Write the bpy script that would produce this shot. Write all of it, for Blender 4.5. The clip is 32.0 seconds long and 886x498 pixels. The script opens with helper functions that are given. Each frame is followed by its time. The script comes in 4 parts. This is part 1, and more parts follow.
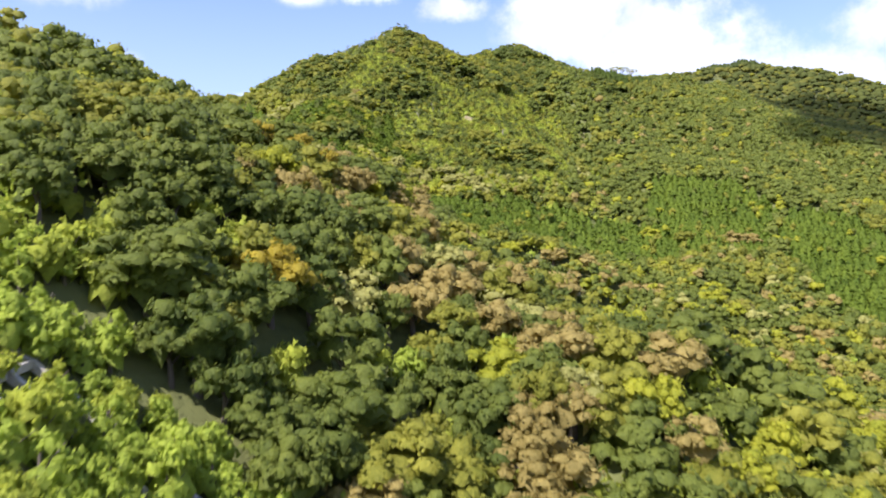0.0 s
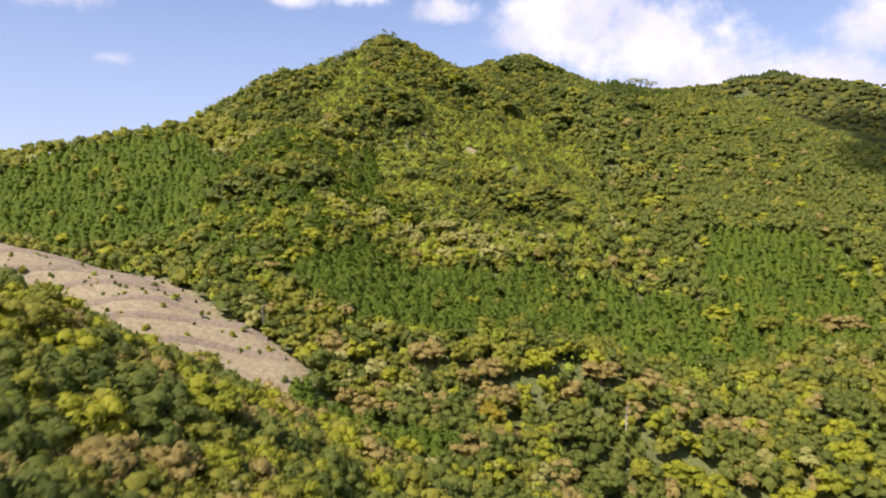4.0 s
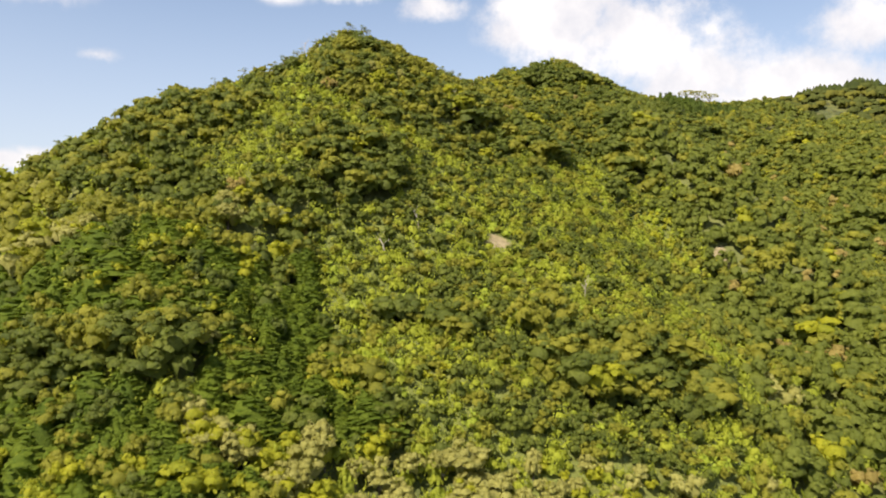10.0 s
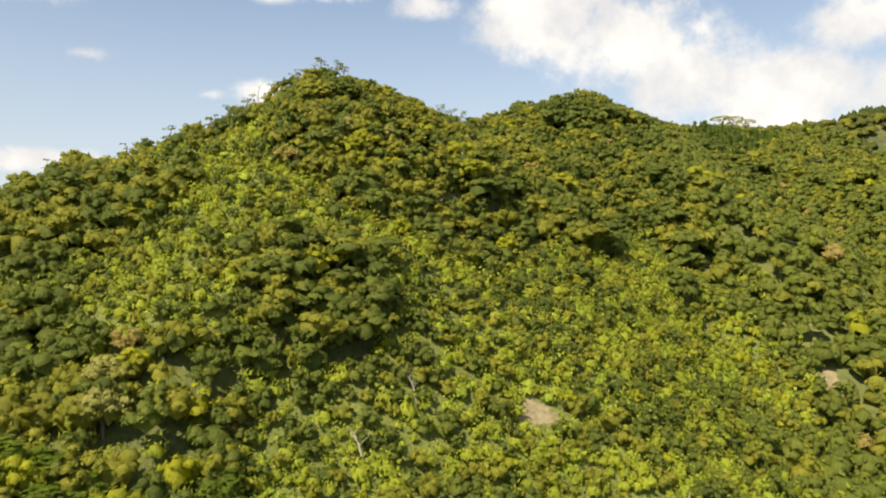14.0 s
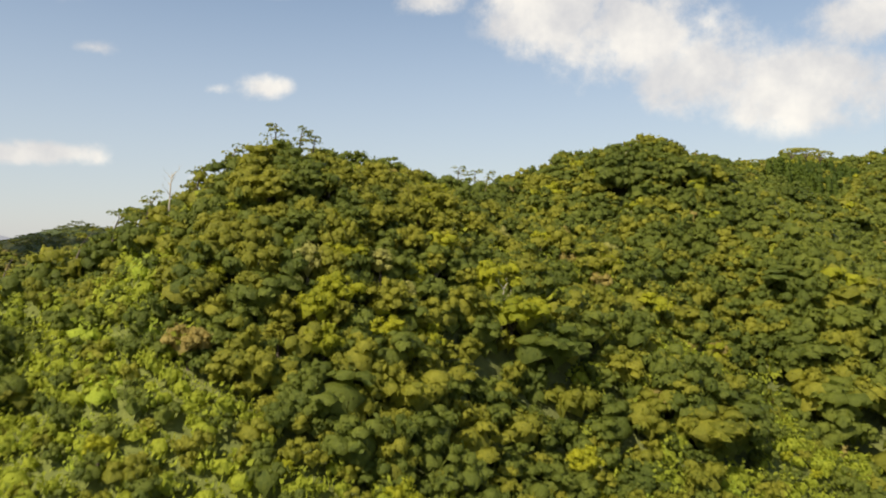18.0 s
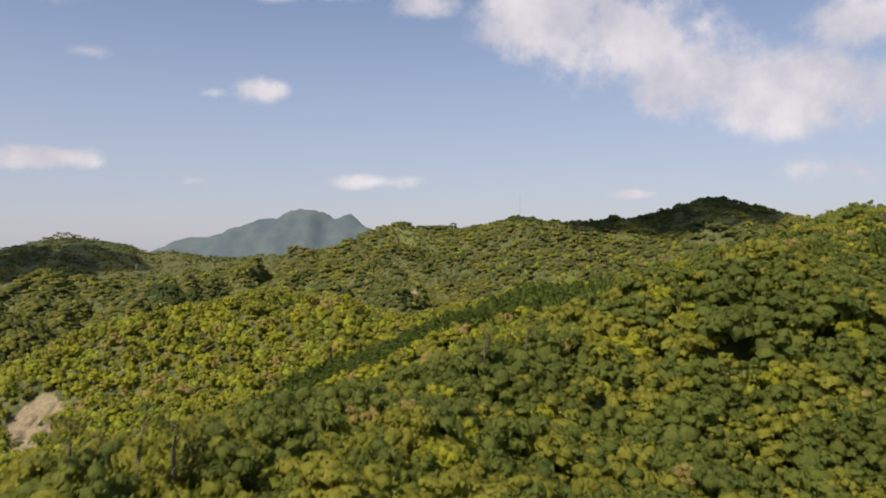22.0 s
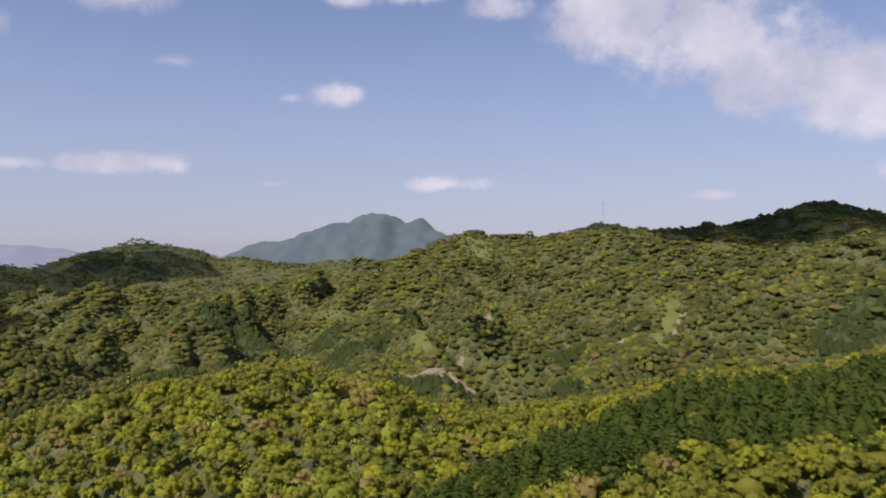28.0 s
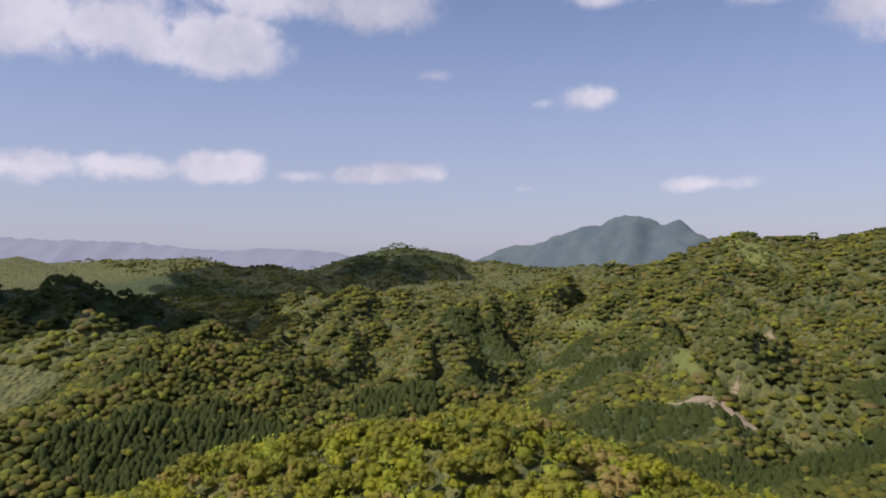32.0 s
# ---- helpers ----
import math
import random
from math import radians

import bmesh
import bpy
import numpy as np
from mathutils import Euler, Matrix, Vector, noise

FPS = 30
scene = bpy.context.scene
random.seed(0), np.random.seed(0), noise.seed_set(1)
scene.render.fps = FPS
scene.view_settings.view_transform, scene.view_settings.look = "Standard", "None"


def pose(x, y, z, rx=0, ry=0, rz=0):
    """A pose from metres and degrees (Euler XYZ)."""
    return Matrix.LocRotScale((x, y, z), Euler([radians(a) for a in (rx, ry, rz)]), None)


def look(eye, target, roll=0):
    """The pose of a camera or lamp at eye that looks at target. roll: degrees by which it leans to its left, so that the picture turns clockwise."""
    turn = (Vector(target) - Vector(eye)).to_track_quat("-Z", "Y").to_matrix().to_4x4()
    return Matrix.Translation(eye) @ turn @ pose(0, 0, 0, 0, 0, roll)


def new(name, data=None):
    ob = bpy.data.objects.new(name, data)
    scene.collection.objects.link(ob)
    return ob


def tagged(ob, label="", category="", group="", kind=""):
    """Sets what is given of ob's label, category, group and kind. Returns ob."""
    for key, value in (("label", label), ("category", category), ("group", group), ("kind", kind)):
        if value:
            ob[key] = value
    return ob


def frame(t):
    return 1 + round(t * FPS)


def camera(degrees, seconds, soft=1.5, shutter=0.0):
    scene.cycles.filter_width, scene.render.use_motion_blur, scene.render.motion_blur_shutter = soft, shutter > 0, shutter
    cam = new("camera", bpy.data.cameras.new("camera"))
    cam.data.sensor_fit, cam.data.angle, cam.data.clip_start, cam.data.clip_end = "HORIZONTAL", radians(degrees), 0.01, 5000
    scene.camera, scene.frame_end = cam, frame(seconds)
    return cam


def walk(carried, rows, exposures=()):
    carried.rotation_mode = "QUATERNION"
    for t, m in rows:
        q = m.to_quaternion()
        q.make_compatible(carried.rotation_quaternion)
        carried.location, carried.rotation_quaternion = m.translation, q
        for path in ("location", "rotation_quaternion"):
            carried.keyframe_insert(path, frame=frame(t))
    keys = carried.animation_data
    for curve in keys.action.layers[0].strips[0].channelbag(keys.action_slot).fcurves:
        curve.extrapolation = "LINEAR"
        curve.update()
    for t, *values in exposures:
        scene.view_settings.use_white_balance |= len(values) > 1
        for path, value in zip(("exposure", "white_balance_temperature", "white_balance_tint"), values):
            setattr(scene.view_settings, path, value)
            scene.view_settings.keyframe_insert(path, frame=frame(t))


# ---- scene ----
cam = camera(61.7, 32.0, soft=1.9, shutter=0.4)
METRES, EYE, TILT, LEAN, TURN = 600.0, 150.0, 0.0, 0.0, 0.0
ROWS = [
    (0.0, 0.0, 0.0, 0.0, 0.0, 0.0, -0.0),
    (0.5, -0.0007, 0.0158, 0.0054, -0.04, 0.02, 0.01),
    (1.0, -0.0012, 0.0311, 0.0108, -0.09, 0.08, -0.03),
    (1.5, -0.0017, 0.0471, 0.0163, -0.12, 0.11, -0.03),
    (2.0, -0.0022, 0.0626, 0.0216, -0.21, 0.12, -0.05),
    (2.5, -0.0026, 0.0786, 0.0272, -0.32, 0.1, -0.04),
    (3.0, -0.0026, 0.0945, 0.0325, -0.42, 0.11, -0.03),
    (3.5, -0.0024, 0.1126, 0.0382, -0.51, 0.12, -0.02),
    (5.5, -0.003, 0.1904, 0.0607, -0.87, 0.3, -0.01),
    (6.0, -0.0033, 0.2106, 0.0665, -1.01, 0.31, 0.01),
    (6.5, -0.0033, 0.2298, 0.0722, -1.05, 0.28, 0.03),
    (7.0, -0.0035, 0.2498, 0.0778, -1.13, 0.3, 0.04),
    (7.5, -0.0038, 0.2691, 0.0832, -1.21, 0.29, 0.07),
    (8.0, -0.0044, 0.2889, 0.0886, -1.28, 0.27, 0.05),
    (8.5, -0.005, 0.3076, 0.094, -1.32, 0.2, 0.05),
    (9.0, -0.0054, 0.3261, 0.0996, -1.36, 0.06, 0.02),
    (9.5, -0.0059, 0.344, 0.1048, -1.39, 0.08, 0.04),
    (10.0, -0.0063, 0.3618, 0.1105, -1.45, -0.01, 0.04),
    (10.5, -0.0067, 0.3781, 0.1164, -1.57, -0.05, 0.04),
    (11.0, -0.007, 0.3923, 0.1218, -1.66, -0.05, 0.06),
    (11.5, -0.0073, 0.4052, 0.1275, -1.75, -0.07, 0.08),
    (12.0, -0.0074, 0.4168, 0.1329, -1.81, -0.06, 0.13),
    (12.5, -0.0076, 0.4281, 0.1384, -1.88, -0.04, 0.16),
    (13.0, -0.0078, 0.4388, 0.1438, -1.94, -0.05, 0.19),
    (13.5, -0.0081, 0.4495, 0.1493, -2.02, -0.09, 0.21),
    (14.0, -0.0082, 0.4601, 0.1545, -2.07, -0.12, 0.22),
    (14.5, -0.0082, 0.472, 0.1601, -2.14, -0.18, 0.21),
    (16.5, -0.0088, 0.5255, 0.1826, -1.79, -0.49, 0.1),
    (17.0, -0.009, 0.5392, 0.1881, -1.78, -0.56, 0.07),
    (17.5, -0.0091, 0.553, 0.1936, -1.73, -0.54, 0.06),
    (18.0, -0.0095, 0.5672, 0.1991, -1.65, -0.52, 0.07),
    (18.5, -0.0097, 0.581, 0.2047, -1.62, -0.58, 0.08),
    (19.0, -0.01, 0.5952, 0.2104, -1.63, -0.59, 0.09),
    (19.5, -0.0102, 0.6087, 0.216, -1.64, -0.54, 0.11),
    (20.0, -0.0104, 0.6224, 0.2219, -1.67, -0.6, 0.04),
    (20.5, -0.0105, 0.6351, 0.2271, -1.73, -0.34, 0.25),
    (21.0, -0.0106, 0.6482, 0.2329, -1.82, -0.38, 0.16),
    (21.5, -0.0107, 0.6611, 0.2383, -1.92, -0.33, 0.15),
    (22.0, -0.0109, 0.6744, 0.2439, -2.0, -0.24, 0.15),
    (22.5, -0.011, 0.6873, 0.2494, -2.1, -0.24, 0.17),
    (23.0, -0.0111, 0.7009, 0.2552, -2.2, -0.2, 0.17),
    (23.5, -0.0111, 0.7146, 0.2608, -2.27, -0.22, 0.16),
    (24.0, -0.0111, 0.7278, 0.2646, -2.34, -0.1, 0.16),
    (24.5, -0.0113, 0.7413, 0.2664, -2.44, 0.02, 0.15),
    (26.5, -0.0128, 0.8028, 0.2689, -2.58, 0.01, 0.04),
    (27.0, -0.0134, 0.8184, 0.2688, -0.76, 0.02, 0.05),
    (27.5, -0.014, 0.8342, 0.2686, 1.43, -0.07, 0.01),
    (28.0, -0.0147, 0.8493, 0.2687, 3.58, -0.08, 0.06),
    (28.5, -0.0157, 0.8644, 0.269, 5.47, -0.08, 0.05),
    (29.0, -0.0171, 0.8786, 0.2693, 6.48, -0.1, 0.07),
    (29.5, -0.019, 0.8929, 0.2695, 8.8, -0.11, 0.11),
    (30.0, -0.021, 0.906, 0.2698, 11.76, -0.02, 0.13),
    (30.5, -0.0234, 0.9186, 0.27, 14.54, 0.08, 0.13),
    (31.0, -0.0261, 0.93, 0.2702, 17.48, 0.16, 0.15),
    (31.5, -0.0292, 0.9405, 0.2702, 20.2, 0.24, 0.15),
    (32.0, -0.0323, 0.9498, 0.2702, 22.85, 0.23, 0.13),
]
walk(cam, [(t, pose(0, 0, EYE, TILT, LEAN, TURN) @ pose(METRES * x, METRES * y, METRES * z, 90 + pitch, roll, yaw)) for t, x, y, z, yaw, pitch, roll in ROWS],
     [(0, 1.20, 5900, 21), (1, 1.18, 6100, 23), (3, 0.93, 6450, 24), (6, 0.76, 6350, 21), (10, 0.90, 7250, 13), (14, 0.82, 7600, 9), (17, 0.64, 7450, 8), (19, 0.48, 7400, 10), (24, 0.17, 6450, 22), (32, 0.12, 6250, 25)])

# ---------------------------------------------------------------- light and sky
SUN_AZ, SUN_EL = radians(-140), radians(52)      # azimuth from +y towards +x
sun_way = Vector((math.sin(SUN_AZ) * math.cos(SUN_EL), math.cos(SUN_AZ) * math.cos(SUN_EL), math.sin(SUN_EL)))
sun_data = bpy.data.lights.new("sun", "SUN")
sun_data.energy, sun_data.angle, sun_data.color = 5.0, radians(0.6), (1.0, 0.94, 0.82)
sun = new("sun", sun_data)
sun.matrix_world = look(sun_way * 900, (0, 0, 0))


class Nodes:
    """Short-hand for building node trees."""

    def __init__(self, tree):
        self.tree = tree
        tree.nodes.clear()

    def add(self, kind, values=(), **props):
        n = self.tree.nodes.new(kind)
        for k, v in props.items():
            setattr(n, k, v)
        for k, v in dict(values).items():
            if isinstance(v, bpy.types.NodeSocket):
                self.tree.links.new(v, n.inputs[k])
            else:
                n.inputs[k].default_value = v
        return n

    def math(self, op, a, b=0.0, clamp=False):
        n = self.add("ShaderNodeMath", {0: a, 1: b}, operation=op, use_clamp=clamp)
        return n.outputs[0]

    def mix(self, fac, a, b):
        n = self.add("ShaderNodeMix", {"Factor": fac}, data_type="RGBA")
        for i, v in ((6, a), (7, b)):
            if isinstance(v, bpy.types.NodeSocket):
                self.tree.links.new(v, n.inputs[i])
            else:
                n.inputs[i].default_value = (*v, 1)
        return n.outputs[2]

    def smooth(self, v, lo, hi, a=0.0, b=1.0):
        n = self.add("ShaderNodeMapRange", {0: v, 1: lo, 2: hi, 3: a, 4: b}, interpolation_type="SMOOTHSTEP")
        return n.outputs[0]


world = bpy.data.worlds.new("sky")
scene.world = world
world.use_nodes = True
w = Nodes(world.node_tree)
sky = w.add("ShaderNodeTexSky", sky_type="NISHITA", sun_disc=False, sun_elevation=SUN_EL, sun_rotation=SUN_AZ,
            altitude=350, air_density=1.0, dust_density=0.6, ozone_density=2.2)
way = w.add("ShaderNodeTexCoord").outputs["Generated"]
xyz = w.add("ShaderNodeSeparateXYZ", {0: way}).outputs
az = w.math("MULTIPLY", w.math("ARCTAN2", xyz[0], xyz[1]), 57.2958)
el = w.math("MULTIPLY", w.math("ARCSINE", xyz[2]), 57.2958)
# puffs of cumulus: azimuth, elevation, half width, half height (degrees), density
PUFFS = [
    (10, 17, 5.5, 3.6, 1.0), (16, 15, 6.5, 4, 1.0), (21, 12.4, 6, 3.4, 1.0), (27.5, 10.8, 6.5, 3.2, 1.0), (34, 10.2, 7, 3, 1.0), (31.5, 14.6, 4, 2.2, 0.9), (17, 21, 9, 3, 1.0),
    (0.3, 18.2, 3, 1.5, 0.9), (-5.5, 19, 3.4, 1.2, 0.8), (-12, 18.8, 3.4, 0.9, 0.6), (-11.8, 11.5, 2.0, 1.0, 0.85), (-15.4, 11.2, 1.2, 0.5, 0.5),
]
PUFFS += [
    (-25.8, 6.2, 3.4, 1.0, 1.0), (-28.8, 5.9, 2.4, 0.8, 0.9), (-3.5, 4.9, 4.4, 0.65, 0.6), (-16.8, 4.8, 2.8, 0.6, 0.4), (16.4, 3.8, 1.7, 0.42, 0.75), (29.5, 5.1, 4.6, 1.1, 0.45),
    (-23.6, 13.4, 1.5, 0.5, 0.4), (-27.5, 18.3, 4.2, 2.0, 0.85), (-39.5, 6.3, 3.6, 1.3, 1.0), (-34.0, 5.8, 2.0, 0.5, 0.5), (-46, 6.1, 4.2, 1.1, 0.9), (-53, 6.0, 5, 1.3, 0.8),
]
PUFFS += [
    (-40, 15.2, 5.2, 2.6, 1.0), (-46.5, 15.6, 5.5, 2.6, 1.0), (-54, 16, 7, 3, 1.0), (-37, 19, 6, 2.4, 1.0),
    (45, 13, 9, 4, 0.9), (60, 22, 16, 6, 1), (-80, 25, 18, 6, 1), (110, 20, 20, 5, 1), (150, 30, 22, 8, 1), (-140, 26, 25, 7, 1),
]
warp = w.add("ShaderNodeTexNoise", {"Vector": way, "Scale": 14.0, "Detail": 9.0, "Roughness": 0.62})
fine = w.add("ShaderNodeTexNoise", {"Vector": way, "Scale": 5.0, "Detail": 6.0, "Roughness": 0.6})
cover = None
for a, e, ra, re, dens in PUFFS:
    u = w.math("DIVIDE", w.math("SUBTRACT", az, a), ra)
    v = w.math("DIVIDE", w.math("SUBTRACT", el, e), re)
    r = w.math("SQRT", w.math("ADD", w.math("MULTIPLY", u, u), w.math("MULTIPLY", v, v)))
    c = w.math("MULTIPLY", w.math("SUBTRACT", 1.25, r), dens)
    cover = c if cover is None else w.math("MAXIMUM", cover, c)
ragged = w.math("ADD", cover, w.math("MULTIPLY", w.math("SUBTRACT", warp.outputs["Fac"], 0.5), 2.3))
mask = w.smooth(ragged, 0.06, 0.80)
mask = w.math("MULTIPLY", mask, w.smooth(cover, -0.15, 0.35))
lit = w.smooth(fine.outputs["Fac"], 0.36, 0.62)
cloud_colour = w.mix(lit, (4.6, 4.8, 5.4), (7.0, 7.0, 7.1))
haze = w.smooth(el, -2.0, 24.0, 0.72, 0.06)
clear = w.mix(haze, sky.outputs[0], (3.6, 4.0, 5.0))
sky_mix = w.mix(w.math("MULTIPLY", mask, 0.86), clear, cloud_colour)
bg = w.add("ShaderNodeBackground", {"Color": sky_mix, "Strength": 0.099})
w.tree.links.new(bg.outputs[0], w.add("ShaderNodeOutputWorld").inputs[0])


# ---------------------------------------------------------------- materials
def foliage(name, dark, light, grain=0.9, gloss=0.5, lacy=True):
    """Leaves: colour varies from tree to tree, leaf bunch to leaf bunch, and along each crown; small gaps between the leaves."""
    m = bpy.data.materials.new(name)
    m.use_nodes = True
    n = Nodes(m.node_tree)
    at = n.add("ShaderNodeNewGeometry")
    stand = n.add("ShaderNodeTexNoise", {"Vector": at.outputs["Position"], "Scale": 0.11, "Detail": 2.0})
    sprig = n.add("ShaderNodeTexNoise", {"Vector": at.outputs["Position"], "Scale": grain * 2.2, "Detail": 4.0, "Roughness": 0.75})
    rnd = n.math("ADD", n.math("MULTIPLY", at.outputs["Random Per Island"], 0.42), n.math("MULTIPLY", n.add("ShaderNodeObjectInfo").outputs["Random"], 0.25))
    f = n.math("ADD", n.math("MULTIPLY", n.smooth(stand.outputs["Fac"], 0.3, 0.7), 0.35), n.math("MULTIPLY", n.smooth(sprig.outputs["Fac"], 0.3, 0.7), 0.40))
    f = n.math("ADD", f, n.math("SUBTRACT", rnd, 0.12))
    bump = n.add("ShaderNodeBump", {"Height": sprig.outputs["Fac"], "Strength": 0.6, "Distance": 0.6})
    if lacy:
        # fine leaf tone, with the dark of shaded gaps put into the colour
        leaflet = n.add("ShaderNodeTexNoise", {"Vector": at.outputs["Position"], "Scale": 6.5, "Detail": 2.0, "Roughness": 0.6})
        f = n.math("ADD", f, n.math("MULTIPLY", n.math("SUBTRACT", leaflet.outputs["Fac"], 0.5), 1.5))
        bump = n.add("ShaderNodeBump", {"Height": leaflet.outputs["Fac"], "Strength": 0.5, "Distance": 0.15, "Normal": bump.outputs[0]})
    col = n.mix(n.math("MINIMUM", n.math("MAXIMUM", f, 0.0), 1.0), dark, light)
    leaf = n.add("ShaderNodeBsdfPrincipled", {"Base Color": col, "Roughness": gloss, "Specular IOR Level": 0.25, "Normal": bump.outputs[0]})
    thin = n.add("ShaderNodeBsdfTranslucent", {"Color": n.mix(0.5, col, light)})
    out = n.add("ShaderNodeMixShader", {0: 0.50, 1: leaf.outputs[0], 2: thin.outputs[0]})
    if lacy:
        holes = n.add("ShaderNodeTexNoise", {"Vector": at.outputs["Position"], "Scale": 2.3, "Detail": 4.0, "Roughness": 0.72})
        gap = n.smooth(holes.outputs["Fac"], 0.60, 0.65)
        out = n.add("ShaderNodeMixShader", {0: gap, 1: out.outputs[0], 2: n.add("ShaderNodeBsdfTransparent").outputs[0]})
    n.tree.links.new(out.outputs[0], n.add("ShaderNodeOutputMaterial").inputs[0])
    return m


TINTS = {
    "oak": ("evergreen_leaves", (0.066, 0.097, 0.017), (0.196, 0.228, 0.036), 0.9),
    "olive": ("olive_leaves", (0.130, 0.150, 0.017), (0.330, 0.320, 0.041), 0.9),
    "bronze": ("bronze_flush_leaves", (0.222, 0.178, 0.048), (0.423, 0.336, 0.103), 0.9),
    "yellow": ("yellow_green_leaves", (0.184, 0.221, 0.018), (0.425, 0.419, 0.029), 0.9),
    "gold": ("golden_leaves", (0.230, 0.184, 0.016), (0.448, 0.356, 0.034), 0.9),
    "lime": ("lime_leaves", (0.182, 0.248, 0.029), (0.424, 0.506, 0.061), 1.1),
    "cream": ("pale_flower_leaves", (0.248, 0.248, 0.062), (0.448, 0.431, 0.132), 0.9),
    "cedar": ("cedar_needles", (0.072, 0.122, 0.012), (0.180, 0.240, 0.021), 1.4),
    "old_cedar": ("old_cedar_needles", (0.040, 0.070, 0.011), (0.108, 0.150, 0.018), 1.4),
    "shrub": ("shrub_leaves", (0.195, 0.247, 0.026), (0.444, 0.483, 0.053), 1.3),
}
LEAF = {k: foliage(name, a, b, g, 0.65 if "cedar" in k else 0.5) for k, (name, a, b, g) in TINTS.items()}
# far copies of the leaves: dulled and flattened so the colour imitates haze
HAZE_LEAF = {k: foliage("old_" + name, [0.56 * (0.72 * u + 0.28 * v) + c for u, v, c in zip(a, b, (0.012, 0.012, 0.008))], [0.62 * (0.80 * v + 0.20 * u) + c for u, v, c in zip(a, b, (0.016, 0.015, 0.009))], 0.4, 0.8, False) for k, (name, a, b, g) in TINTS.items()}


def bark(name, a, b):
    m = bpy.data.materials.new(name)
    m.use_nodes = True
    n = Nodes(m.node_tree)
    at = n.add("ShaderNodeNewGeometry").outputs["Position"]
    streak = n.add("ShaderNodeMapping", {"Vector": at, "Scale": (6, 6, 0.8)})
    t = n.add("ShaderNodeTexNoise", {"Vector": streak.outputs[0], "Scale": 2.0, "Detail": 5.0})
    bump = n.add("ShaderNodeBump", {"Height": t.outputs["Fac"], "Strength": 0.6, "Distance": 0.05})
    p = n.add("ShaderNodeBsdfPrincipled", {"Base Color": n.mix(t.outputs["Fac"], a, b), "Roughness": 0.9, "Normal": bump.outputs[0]})
    n.tree.links.new(p.outputs[0], n.add("ShaderNodeOutputMaterial").inputs[0])
    return m


BARK = bark("bark", (0.055, 0.042, 0.030), (0.16, 0.13, 0.10))
PALE_BARK = bark("bleached_wood", (0.22, 0.19, 0.15), (0.48, 0.44, 0.38))

soil = bpy.data.materials.new("forest_floor")
soil.use_nodes = True
n = Nodes(soil.node_tree)
at = n.add("ShaderNodeNewGeometry").outputs["Position"]
big = n.add("ShaderNodeTexNoise", {"Vector": at, "Scale": 0.03, "Detail": 6.0, "Roughness": 0.65})
small = n.add("ShaderNodeTexNoise", {"Vector": at, "Scale": 0.8, "Detail": 7.0, "Roughness": 0.75})
tan = n.add("ShaderNodeAttribute", attribute_name="bare")
far = n.add("ShaderNodeAttribute", attribute_name="grass")
under = n.mix(n.smooth(small.outputs["Fac"], 0.3, 0.7), (0.030, 0.042, 0.010), (0.095, 0.115, 0.026))
under = n.mix(n.smooth(big.outputs["Fac"], 0.35, 0.65), under, (0.120, 0.130, 0.035))
crowns = n.add("ShaderNodeTexVoronoi", {"Vector": at, "Scale": 0.17, "Randomness": 1.0})
tops = n.mix(n.add("ShaderNodeSeparateColor", {0: crowns.outputs["Color"]}).outputs[0], (0.045, 0.056, 0.016), (0.140, 0.138, 0.034))
outside = n.add("ShaderNodeAttribute", attribute_name="woods")
needle = n.add("ShaderNodeAttribute", attribute_name="conifers")
# darker crowns: conifers, and cloud shadow imitated on the far hills
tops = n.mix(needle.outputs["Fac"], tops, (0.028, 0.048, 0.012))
under = n.mix(outside.outputs["Fac"], under, n.mix(n.smooth(small.outputs["Fac"], 0.35, 0.6), (0.06, 0.076, 0.02), tops))
meadow = n.mix(n.smooth(small.outputs["Fac"], 0.3, 0.7), (0.085, 0.108, 0.016), (0.165, 0.190, 0.034))
under = n.mix(n.math("MULTIPLY", far.outputs["Fac"], 0.6), under, meadow)
straw = n.mix(n.smooth(small.outputs["Fac"], 0.28, 0.72), (0.148, 0.120, 0.066), (0.290, 0.238, 0.138))
straw = n.mix(n.math("MULTIPLY", n.smooth(big.outputs["Fac"], 0.45, 0.7), 0.35), straw, (0.20, 0.155, 0.105))
edge = n.smooth(n.math("ADD", tan.outputs["Fac"], n.math("MULTIPLY", n.math("SUBTRACT", small.outputs["Fac"], 0.5), 0.7)), 0.40, 0.60)
relief = n.add("ShaderNodeBump", {"Height": small.outputs["Fac"], "Strength": 0.8, "Distance": 0.5})
swell = n.add("ShaderNodeBump", {"Height": n.math("MULTIPLY", n.smooth(crowns.outputs["Distance"], 0.0, 0.7, 1.0, 0.0), outside.outputs["Fac"]), "Strength": 1.0, "Distance": 3.0, "Normal": relief.outputs[0]})
p = n.add("ShaderNodeBsdfPrincipled", {"Base Color": n.mix(edge, under, straw), "Roughness": 0.95, "Normal": swell.outputs[0]})
n.tree.links.new(p.outputs[0], n.add("ShaderNodeOutputMaterial").inputs[0])


